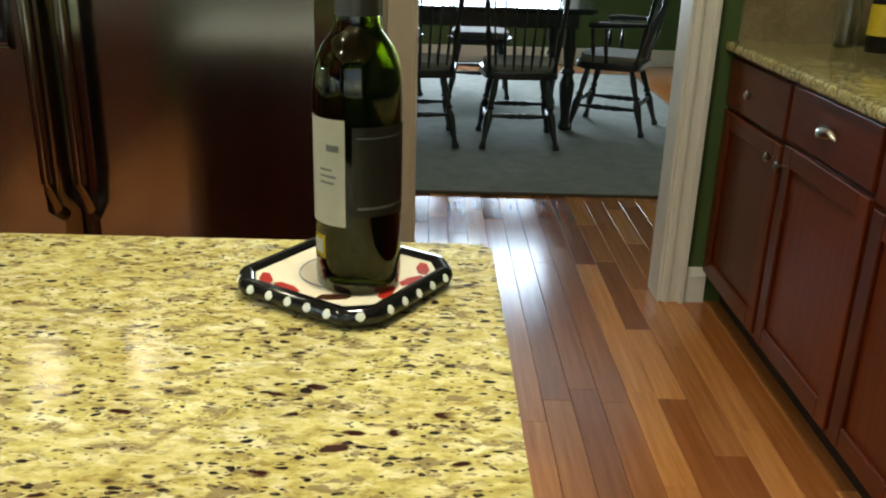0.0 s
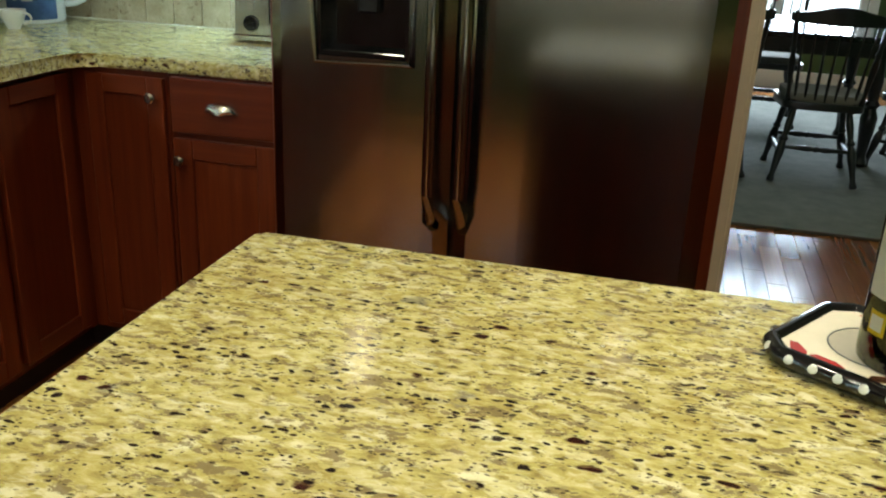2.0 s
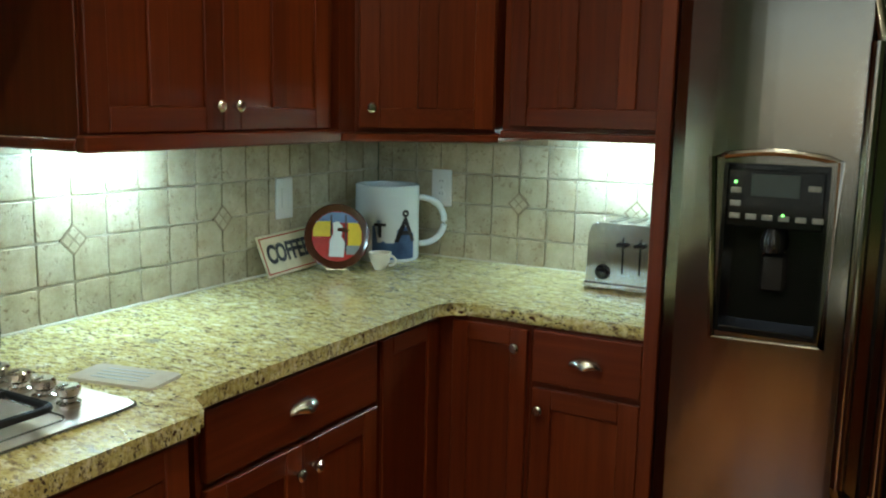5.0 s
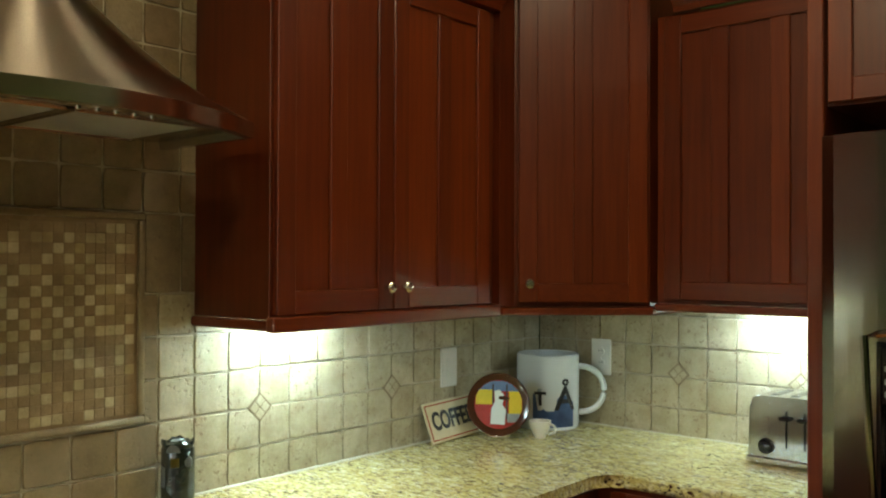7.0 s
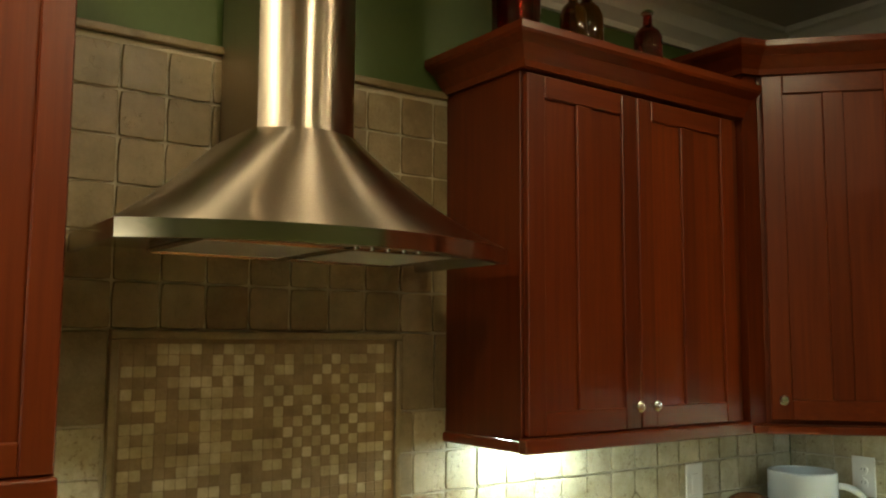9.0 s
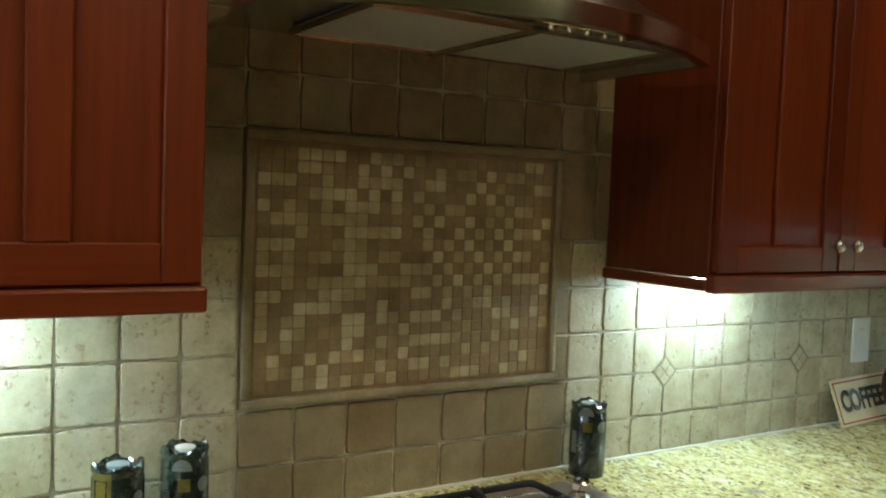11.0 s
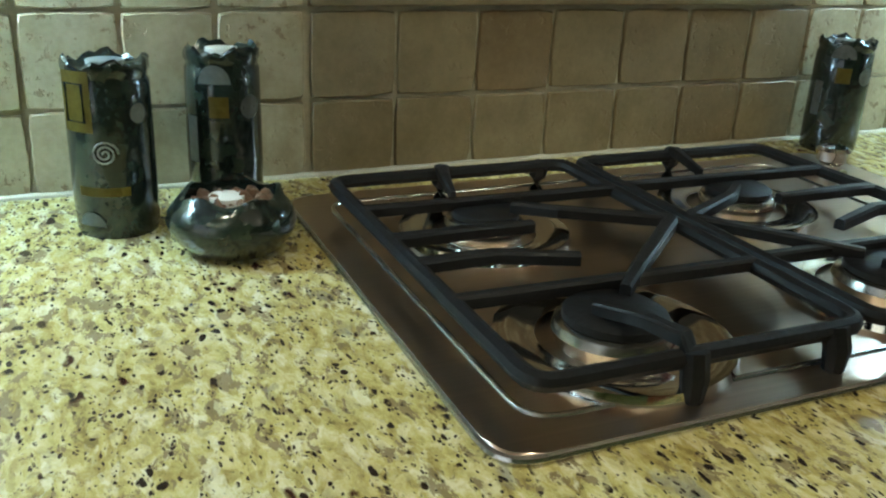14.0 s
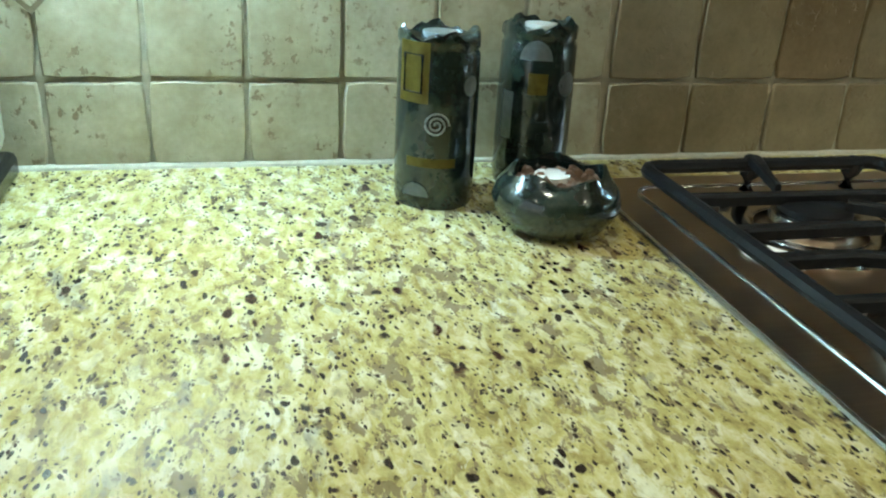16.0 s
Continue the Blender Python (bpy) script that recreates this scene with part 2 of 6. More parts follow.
M_TILE = tile_mat("travertine", [(0.38, 0.335, 0.22), (0.44, 0.39, 0.27), (0.48, 0.435, 0.31), (0.41, 0.36, 0.24), (0.50, 0.455, 0.33)], 0.85)
# the same travertine, its colour dimmed and warmed for tiles away from the strip lights
M_TILE_WARM_DIM = tile_mat("travertine_warm_dim", [(0.21, 0.158, 0.085), (0.245, 0.192, 0.11), (0.27, 0.217, 0.134), (0.205, 0.146, 0.078)], 0.5)
M_MOSAIC_LIGHT = tile_mat("mosaic_light", [(0.37, 0.305, 0.18), (0.46, 0.395, 0.255), (0.54, 0.475, 0.33), (0.35, 0.27, 0.135)], 0.1)
M_MOSAIC_DARK = tile_mat("mosaic_dark", [(0.235, 0.162, 0.083), (0.265, 0.188, 0.10), (0.29, 0.212, 0.12), (0.215, 0.142, 0.073)], 0.1)
M_GROUT = plain("grout", (0.50, 0.45, 0.33), 0.9, 0, 0.2, 120, 0.3)
M_JOINT = plain("dark_joint", (0.20, 0.15, 0.085), 0.9, 0, 0.2, 120, 0.2)
M_GREEN = plain("green_paint", (0.060, 0.105, 0.028), 0.55, 0, 0.06, 60, 0.06)
M_WHITE = plain("white_paint", (0.78, 0.76, 0.70), 0.45, 0, 0.04, 40, 0.04)
M_CREAM = plain("cream_paint", (0.70, 0.60, 0.46), 0.5, 0, 0.04, 40, 0.04)
M_CEIL = plain("ceiling_paint", (0.62, 0.58, 0.48), 0.8, 0, 0.04, 80, 0.1)
M_STEEL = steel_mat("brushed_steel", "x")
M_STEEL_V = brushed(steel_mat("brushed_steel_hood", "z", (0.52, 0.46, 0.39), 0.33), 0.9, 0.25)
M_HOOD_RIM = steel_mat("polished_hood_rim", "y", (0.66, 0.60, 0.48), 0.14)
# the coppery tint stands in for warm reflections of the surroundings in the tray
M_TRAY = steel_mat("cooktop_steel", "y", (0.60, 0.485, 0.385), 0.28)
M_TOASTER = steel_mat("toaster_steel", "x", (0.46, 0.46, 0.455), 0.18)
M_FRIDGE = steel_mat("fridge_steel", "x", (0.25, 0.238, 0.218), 0.15)
M_CHROME = plain("polished_chrome", (0.75, 0.72, 0.68), 0.08, 1.0, 0.03, 10, 0)
M_NICKEL = plain("satin_nickel", (0.62, 0.59, 0.54), 0.24, 1.0, 0.06, 60, 0)
M_IRON = plain("cast_iron", (0.010, 0.010, 0.011), 0.5, 0, 0.3, 200, 0.25)
M_IRON.node_tree.nodes["Principled BSDF"].inputs["Specular IOR Level"].default_value = 0.22
M_BLACK = plain("black_plastic", (0.012, 0.012, 0.013), 0.22, 0, 0.2, 80, 0.02)
M_GLOSS_BLACK = plain("black_gloss", (0.006, 0.006, 0.007), 0.08, 0, 0.1, 20, 0)
M_CHAIR = plain("black_painted_wood", (0.014, 0.014, 0.017), 0.28, 0, 0.25, 25, 0.05, 0.3)
M_CUSHION = plain("grey_cushion_cloth", (0.26, 0.245, 0.225), 0.95, 0, 0.2, 220, 0.6)
M_TABLE = plain("black_table_top", (0.02, 0.02, 0.023), 0.16, 0, 0.2, 12, 0.02, 0.4)
M_RUG = rug_mat()
M_RUG_EDGE = plain("rug_binding", (0.10, 0.075, 0.055), 0.95, 0, 0.2, 200, 0.4)
M_SWITCH = plain("switch_plastic", (0.74, 0.74, 0.70), 0.35, 0, 0.03, 30, 0)
M_CERAMIC = ceramic_mat()
M_MOTIF_OCHRE = plain("ochre_glaze", (0.20, 0.15, 0.03), 0.25, 0, 0.25, 150, 0.1)
M_MOTIF_GREY = plain("grey_glaze", (0.24, 0.26, 0.25), 0.3, 0, 0.3, 150, 0.1)
M_MUG = plain("white_glazed_china", (0.66, 0.69, 0.66), 0.14, 0, 0.03, 12, 0)
M_BLUE = plain("blue_print", (0.10, 0.17, 0.33), 0.18, 0, 0.35, 22, 0)
M_PALE_BLUE = plain("pale_blue_print", (0.36, 0.43, 0.50), 0.2, 0, 0.2, 40, 0)
M_INK = plain("black_print", (0.01, 0.01, 0.012), 0.3, 0, 0.1, 40, 0)
M_RED = plain("red_print", (0.36, 0.02, 0.015), 0.25, 0, 0.2, 60, 0)
M_YELLOW = plain("yellow_print", (0.68, 0.50, 0.03), 0.25, 0, 0.1, 60, 0)
M_SIGN = plain("cream_enamel", (0.62, 0.54, 0.32), 0.35, 0, 0.1, 50, 0.05)
M_BROWN_RIM = plain("brown_rim", (0.07, 0.022, 0.010), 0.15, 0, 0.2, 40, 0)
M_PLATE_CREAM = plain("cream_glaze", (0.78, 0.71, 0.59), 0.2, 0, 0.08, 30, 0.02)
M_LABEL = plain("paper_label", (0.68, 0.67, 0.60), 0.6, 0, 0.04, 80, 0.02)
M_DARK_LABEL = plain("dark_label", (0.03, 0.028, 0.024), 0.35, 0, 0.1, 60, 0.02)
M_BOTTLE = glass_mat("green_bottle_glass", (0.085, 0.115, 0.008), 0.02)
M_WINE = plain("dark_wine", (0.008, 0.004, 0.003), 0.1, 0, 0.1, 10, 0)
M_CLEAR = glass_mat("clear_glass", (0.9, 0.92, 0.9), 0.02)
M_AMBER = glass_mat("amber_glass", (0.55, 0.16, 0.03), 0.05)
M_RED_GLASS = glass_mat("red_glass", (0.45, 0.03, 0.02), 0.05)
M_WAX = plain("white_candle_wax", (0.75, 0.72, 0.66), 0.5, 0, 0.04, 20, 0)
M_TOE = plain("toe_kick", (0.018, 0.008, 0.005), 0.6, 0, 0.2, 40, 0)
M_UNDER = glow_mat("under_cabinet_tube", (0.63, 0.96, 1.12), 98)
M_CAN = glow_mat("recessed_bulb", WARM, 30)
M_LED = glow_mat("green_led", (0.2, 1.0, 0.15), 2.5)
M_SCREEN = plain("dispenser_display", (0.05, 0.07, 0.075), 0.12, 0, 0.1, 30, 0)
M_FILTER = plain("grease_filter_mesh", (0.40, 0.39, 0.36), 0.5, 0.6, 0.2, 300, 0.6)
M_POTPOURRI = plain("dried_petals", (0.16, 0.085, 0.045), 0.8, 0, 0.6, 120, 0.8)
M_APPLIANCE = plain("cream_plastic", (0.66, 0.63, 0.52), 0.35, 0, 0.04, 20, 0)
M_OUTSIDE = glow_mat("daylight_backdrop", (0.78, 0.88, 1.0), 2.2)

# ---- mesh helpers ----


def thing(name, loc, label, category, group="", kind=""):
    ob = new(name)
    ob.location = loc
    ob.empty_display_size = 0.05
    bpy.context.view_layer.update()
    return tagged(ob, label, category, group, kind)


def root_place(ob):
    p = Vector((0, 0, 0))
    while ob:
        p += ob.location
        ob = ob.parent
    return p


def part(name, bm, material, parent=None, label="", smooth=False):
    """Links a bmesh, in world metres, as one mesh object under a thing or a part."""
    me = bpy.data.meshes.new(name)
    if parent is not None:
        bmesh.ops.translate(bm, verts=bm.verts, vec=-root_place(parent))
    bmesh.ops.recalc_face_normals(bm, faces=bm.faces)
    if smooth:
        for f in bm.faces:
            f.smooth = len(f.verts) <= 4
        for e in bm.edges:
            if len(e.link_faces) == 2 and e.calc_face_angle(0) > radians(38):
                e.smooth = False
    bm.to_mesh(me)
    bm.free()
    for mt in material if isinstance(material, (list, tuple)) else (material,):
        me.materials.append(mt)
    ob = new(name, me)
    if parent is not None:
        ob.parent = parent
    if label:
        ob["label"] = label
    return ob


def box(x0, y0, z0, x1, y1, z1, bev=0.0, bm=None, seg=1):
    own = bmesh.new()
    bmesh.ops.create_cube(own, size=1)
    for v in own.verts:
        v.co = Vector(((x0 + x1) / 2 + v.co.x * (x1 - x0), (y0 + y1) / 2 + v.co.y * (y1 - y0), (z0 + z1) / 2 + v.co.z * (z1 - z0)))
    if bev:
        bmesh.ops.bevel(own, geom=list(own.edges), offset=bev, segments=seg, affect="EDGES", profile=0.5)
    return join(bm, own)


def join(bm, own):
    if bm is None:
        return own
    me = bpy.data.meshes.new("scratch")
    own.to_mesh(me)
    own.free()
    bm.from_mesh(me)
    bpy.data.meshes.remove(me)
    return bm


def moved(bm, m):
    bmesh.ops.transform(bm, matrix=m, verts=bm.verts)
    return bm


def prism(poly, z0, z1, bev=0.0, seg=2, bm=None):
    own = bmesh.new()
    lo = [own.verts.new((x, y, z0)) for x, y in poly]
    hi = [own.verts.new((x, y, z1)) for x, y in poly]
    own.faces.new(lo[::-1])
    top = own.faces.new(hi)
    n = len(poly)
    for i in range(n):
        own.faces.new((lo[i], lo[(i + 1) % n], hi[(i + 1) % n], hi[i]))
    if bev:
        rim = [e for e in own.edges if abs(e.verts[0].co.z - e.verts[1].co.z) < 1e-6]
        bmesh.ops.bevel(own, geom=rim, offset=bev, segments=seg, affect="EDGES", profile=0.5)
    return join(bm, own)


def lathe(profile, segs=24, m=None, bm=None, wobble=None):
    own = bmesh.new()
    rings = []
    for k, (r, z) in enumerate(profile):
        if r < 1e-6:
            rings.append([own.verts.new((0, 0, z))])
        else:
            ring = []
            for i in range(segs):
                a = 2 * math.pi * i / segs
                rr, zz = (r, z) if wobble is None else wobble(k, a, r, z)
                ring.append(own.verts.new((rr * math.cos(a), rr * math.sin(a), zz)))
            rings.append(ring)
    for a, b in zip(rings, rings[1:]):
        for i in range(segs):
            j = (i + 1) % segs
            if len(a) == 1 and len(b) == 1:
                continue
            if len(a) == 1:
                own.faces.new((a[0], b[i], b[j]))
            elif len(b) == 1:
                own.faces.new((a[i], a[j], b[0]))
            else:
                own.faces.new((a[i], a[j], b[j], b[i]))
    if m is not None:
        moved(own, m)
    return join(bm, own)


def along(p, q):
    """A pose at p whose z runs to q."""
    d = Vector(q) - Vector(p)
    return Matrix.Translation(p) @ d.to_track_quat("Z", "Y").to_matrix().to_4x4()


def rod(p, q, r0, r1=None, segs=10, bm=None):
    d = (Vector(q) - Vector(p)).length
    r1 = r0 if r1 is None else r1
    return lathe([(0, 0), (r0, 0), (r1, d), (0, d)], segs, along(p, q), bm)


def tube(points, r, segs=8, closed=False, bm=None):
    own = bmesh.new()
    pts = [Vector(p) for p in points]
    n = len(pts)
    rings = []
    up = Vector((0, 0, 1))
    for i, p in enumerate(pts):
        a = pts[(i - 1) % n] if closed or i else p
        b = pts[(i + 1) % n] if closed or i < n - 1 else p
        t = (b - a).normalized()
        s = t.cross(up)
        if s.length < 0.05:
            s = t.cross(Vector((1, 0, 0)))
        s.normalize()
        u = s.cross(t)
        rr = r[i] if isinstance(r, (list, tuple)) else r
        rings.append([own.verts.new(p + rr * (math.cos(2 * math.pi * k / segs) * s + math.sin(2 * math.pi * k / segs) * u)) for k in range(segs)])
    for i in range(n if closed else n - 1):
        a, b = rings[i], rings[(i + 1) % n]
        for k in range(segs):
            own.faces.new((a[k], a[(k + 1) % segs], b[(k + 1) % segs], b[k]))
    if not closed:
        own.faces.new(rings[0][::-1])
        own.faces.new(rings[-1])
    return join(bm, own)


def text_part(name, words, size, m, material, parent, depth=0.0008, bold=0.0, label=""):
    cu = bpy.data.curves.new(name, "FONT")
    cu.body, cu.size, cu.extrude, cu.offset, cu.align_x, cu.align_y = words, size, depth, bold, "CENTER", "CENTER"
    tmp = bpy.data.objects.new(name, cu)
    scene.collection.objects.link(tmp)
    bpy.context.view_layer.update()
    me = bpy.data.meshes.new_from_object(tmp)
    bpy.data.objects.remove(tmp)
    bm = bmesh.new()
    bm.from_mesh(me)
    bpy.data.meshes.remove(me)
    return part(name, moved(bm, m), material, parent, label)


def fillet(pts, radii, n=6):
    """Rounds the corners of a polygon."""
    out = []
    k = len(pts)
    for i, (p, r) in enumerate(zip(pts, radii)):
        p = Vector(p)
        a, b = Vector(pts[i - 1]), Vector(pts[(i + 1) % k])
        if not r:
            out.append(tuple(p))
            continue
        da, db = (a - p).normalized(), (b - p).normalized()
        half = da.angle(db) / 2
        cut = r / math.tan(half)
        s, e = p + da * cut, p + db * cut
        for j in range(n + 1):
            t = j / n
            out.append(tuple((1 - t) ** 2 * s + 2 * t * (1 - t) * p + t ** 2 * e))
    return out


# ---- setting ----
P = 0.1045
TOP = 0.92
NW = 2.445


def setting(name, bm, material, label, category, smooth=False):
    return tagged(part(name, bm, material, None, "", smooth), label, category, "", "structure")


setting("wall_west", box(-0.16, -2.6, 0, -0.012, 2.457, CEIL), M_GREEN, "green painted kitchen wall behind the cooktop", "wall")
setting("wall_north", box(-0.16, 2.457, 0, 2.352, 2.77, CEIL), M_GREEN, "green painted kitchen wall behind the refrigerator", "wall")
setting("wall_doorway_side", box(2.352, 2.655, 0, 2.45, 2.77, CEIL), M_CREAM, "cream wall end beside the doorway", "wall")
setting("wall_doorway_east", box(3.345, 2.655, 0, 4.12, 2.77, CEIL), M_GREEN, "green painted wall beside the doorway", "wall")
setting("wall_doorway_head", box(2.45, 2.655, 2.12, 3.345, 2.77, CEIL), M_GREEN, "green wall over the doorway", "wall")
setting("wall_east", box(4.12, -2.6, 0, 4.27, 2.655, CEIL), M_GREEN, "green painted kitchen wall behind the side counter", "wall")
# opening for the added south window, out of view, that brightens the refrigerator
SX0, SX1, SZ0, SZ1 = 0.6, 3.3, 0.8, 2.3
bm = box(-0.16, -2.75, 0, SX0, -2.6, CEIL)
box(SX1, -2.75, 0, 4.27, -2.6, CEIL, 0, bm)
box(SX0, -2.75, 0, SX1, -2.6, SZ0, 0, bm)
box(SX0, -2.75, SZ1, SX1, -2.6, CEIL, 0, bm)
setting("wall_south", bm, M_GREEN, "plain green painted kitchen wall with an added window", "wall")
sw = thing("window_2", ((SX0 + SX1) / 2, -2.6, SZ0), "added white framed window, unseen, to brighten reflections in the refrigerator", "window", "", "structure")
bm = box(SX0, -2.72, SZ0, SX0 + 0.06, -2.64, SZ1, 0.004)
box(SX1 - 0.06, -2.72, SZ0, SX1, -2.64, SZ1, 0.004, bm)
box(SX0 + 0.06, -2.72, SZ0, SX1 - 0.06, -2.64, SZ0 + 0.06, 0.004, bm)
box(SX0 + 0.06, -2.72, SZ1 - 0.06, SX1 - 0.06, -2.64, SZ1, 0.004, bm)
part("window_frame", bm, M_WHITE, sw)
part("pane", box(SX0 + 0.06, -2.683, SZ0 + 0.06, SX1 - 0.06, -2.677, SZ1 - 0.06), M_CLEAR, sw).visible_shadow = False
setting("wall_dining_west", box(0.5, 2.77, 0, 0.65, 8.1, CEIL), M_GREEN, "green painted dining room wall", "wall")
setting("wall_dining_east", box(5.3, 2.655, 0, 5.45, 8.1, CEIL), M_GREEN, "green painted dining room wall", "wall")
setting("wall_dining_return", box(4.12, 2.655, 0, 5.3, 2.77, CEIL), M_GREEN, "green painted dining room wall beside the doorway", "wall")
W0, W1, WZ0, WZ1 = 1.7, 3.75, 0.55, 2.2
bm = box(0.5, 8.1, 0, W0, 8.25, CEIL)
box(W1, 8.1, 0, 5.45, 8.25, CEIL, 0, bm)
box(W0, 8.1, 0, W1, 8.25, WZ0, 0, bm)
box(W0, 8.1, WZ1, W1, 8.25, CEIL, 0, bm)
setting("wall_dining_north", bm, M_GREEN, "green painted dining room wall with a wide window", "wall")
setting("floor", box(-0.16, -2.75, -0.12, 5.45, 8.25, -0.012), M_TOE, "dark subfloor under the hardwood boards", "floor")
setting("ceiling", box(-0.16, -2.75, CEIL, 5.45, 8.25, CEIL + 0.1), M_CEIL, "cream painted flat ceiling", "ceiling")
setting("backdrop", box(-1.5, 11.5, -1.0, 8.0, 11.55, 5.0), M_OUTSIDE, "bright daylight beyond the dining room window", "backdrop")
setting("ground", box(-40, -40, -0.4, 45, 60, -0.3), plain("grass_ground", (0.07, 0.10, 0.04), 0.9, 0, 0.3, 3, 0.2), "grass outside the house", "ground")

# window
win = thing("window_1", (2.72, 8.1, WZ0), "white framed dining room window with bright daylight", "window", "", "structure")
bm = box(W0, 8.12, WZ0, W0 + 0.06, 8.2, WZ1, 0.004)
box(W1 - 0.06, 8.12, WZ0, W1, 8.2, WZ1, 0.004, bm)
box(W0 + 0.06, 8.12, WZ0, W1 - 0.06, 8.2, WZ0 + 0.06, 0.004, bm)
box(W0 + 0.06, 8.12, WZ1 - 0.06, W1 - 0.06, 8.2, WZ1, 0.004, bm)
for mx in (2.36, 3.03):
    box(mx - 0.04, 8.12, WZ0 + 0.06, mx + 0.04, 8.2, WZ1 - 0.06, 0.004, bm)
part("window_frame", bm, M_WHITE, win)
part("window_sill", box(W0 - 0.08, 8.02, WZ0 - 0.04, W1 + 0.08, 8.1, WZ0, 0.006), M_WHITE, win)
bm = box(W0 - 0.08, 8.075, WZ0, W0, 8.1, WZ1 + 0.08, 0.004)
box(W1, 8.075, WZ0, W1 + 0.08, 8.1, WZ1 + 0.08, 0.004, bm)
box(W0, 8.075, WZ1, W1, 8.1, WZ1 + 0.08, 0.004, bm)
part("window_casing", bm, M_WHITE, win)
for x0, x1 in ((W0 + 0.06, 2.32), (2.4, 2.99), (3.07, W1 - 0.06)):
    pane = part("pane", box(x0, 8.155, WZ0 + 0.06, x1, 8.161, WZ1 - 0.06), M_CLEAR, win)
    pane.visible_shadow = False

# doorway casing and jambs
bm = box(3.345, 2.632, 0, 3.425, 2.655, 2.2, 0.004)
box(3.358, 2.624, 0, 3.372, 2.632, 2.2, 0.002, bm)
box(3.407, 2.622, 0, 3.425, 2.632, 2.2, 0.002, bm)
setting("trim_doorway_east", bm, M_WHITE, "white painted doorway casing", "door casing")
setting("jamb_doorway_east", box(3.332, 2.634, 0, 3.345, 2.772, 2.12, 0.003), M_WHITE, "white painted doorway jamb", "door jamb")
setting("trim_doorway_west", box(2.366, 2.628, 0, 2.452, 2.655, 2.2, 0.004), M_CREAM, "cream painted doorway casing beside the refrigerator", "door casing")
setting("jamb_doorway_west", box(2.45, 2.634, 0, 2.464, 2.79, 2.12, 0.003), M_CREAM, "cream painted doorway jamb", "door jamb")
setting("baseboard_doorway", moved(prism([(0, 0), (-0.016, 0), (-0.016, 0.1), (-0.008, 0.125), (0, 0.13)], 3.425, 3.50, 0.0), Matrix(((0, 0, 1, 0), (1, 0, 0, 2.655), (0, 1, 0, 0), (0, 0, 0, 1)))), M_WHITE, "white painted baseboard below the green wall", "baseboard")
bm = box(0.65, 8.078, 0, W0 - 0.1, 8.1, 0.15, 0.004)
box(W1 + 0.1, 8.078, 0, 5.3, 8.1, 0.15, 0.004, bm)
box(W0 - 0.1, 8.078, 0, W1 + 0.1, 8.1, 0.15, 0.004, bm)
setting("baseboard_dining_north", bm, M_WHITE, "tall white painted dining room baseboard", "baseboard")
setting("baseboard_dining_east", box(5.278, 2.77, 0, 5.3, 8.078, 0.15, 0.004), M_WHITE, "tall white painted dining room baseboard", "baseboard")


# ceiling crown
def crown_profile(run, h, w):
    return [(0, 0), (w * 0.12, 0), (w * 0.16, h * 0.14), (w * 0.45, h * 0.34), (w * 0.62, h * 0.62), (w * 0.86, h * 0.8), (w, h * 0.84), (w, h), (0, h)]


bm = moved(prism(crown_profile(1, 0.14, 0.12), -2.6, NW + 0.012), Matrix(((1, 0, 0, -0.012), (0, 0, 1, 0), (0, 1, 0, CEIL - 0.14), (0, 0, 0, 1))))
setting("trim_crown_west", bm, M_WHITE, "white stepped crown moulding at the ceiling", "crown moulding")
bm = moved(prism(crown_profile(1, 0.14, 0.12), 0.11, 2.352), Matrix(((0, 0, 1, 0), (-1, 0, 0, 2.457), (0, 1, 0, CEIL - 0.14), (0, 0, 0, 1))))
setting("trim_crown_north", bm, M_WHITE, "white stepped crown moulding at the ceiling", "crown moulding")

# recessed ceiling lamps
for cx, cy in CANS:
    can = thing("recessed_light", (cx, cy, CEIL), "round recessed ceiling downlight with a white ring", "ceiling light", "recessed ceiling lights")
    part("trim_ring", lathe([(0.07, -0.006), (0.095, -0.006), (0.098, 0.0), (0.07, 0.0)], 24, Matrix.Translation((cx, cy, CEIL))), M_WHITE, can, "", True)
    part("lens", lathe([(0, -0.003), (0.07, -0.003), (0.07, 0), (0, 0)], 24, Matrix.Translation((cx, cy, CEIL))), M_CAN, can)

# backsplash beds
setting("backsplash_bed_west", box(-0.012, -2.5, TOP, -0.0045, NW, 2.285), M_GROUT, "sandy grout bed between the wall tiles", "grout")
setting("backsplash_bed_north", box(0.0, NW + 0.0045, TOP, 1.25, 2.457, 1.5), M_GROUT, "sandy grout bed between the wall tiles", "grout")

# ---- counters ----
outline = fillet([(-0.0042, -2.55), (0.672, -2.55), (0.672, -0.16), (0.757, -0.12), (0.757, 0.772), (0.668, 0.826), (0.668, 1.812), (1.25, 1.812), (1.25, NW + 0.0042), (-0.0042, NW + 0.0042)],
                 [0, 0, 0.03, 0.04, 0.04, 0.03, 0.06, 0, 0, 0])
tagged(part("kitchen_countertop", prism(outline, TOP - 0.036, TOP, 0.013, 3), M_GRANITE, None, "", True), "polished golden granite worktop with dark specks, L-shaped along two walls", "countertop")
tagged(part("island_countertop", prism(fillet([(1.732, 0.0), (2.587, 0.0), (2.587, 0.692), (1.732, 0.692)], [0.02, 0.02, 0.010, 0.009]), TOP - 0.036, TOP, 0.011, 3), M_GRANITE, None, "", True), "polished golden granite island worktop with dark specks", "countertop")
tagged(part("side_countertop", prism([(3.462, -0.6), (4.118, -0.6), (4.118, 2.652), (3.462, 2.652)], TOP - 0.036, TOP, 0.012, 3), M_GRANITE, None, "", True), "polished golden granite worktop on the side cabinets", "countertop")
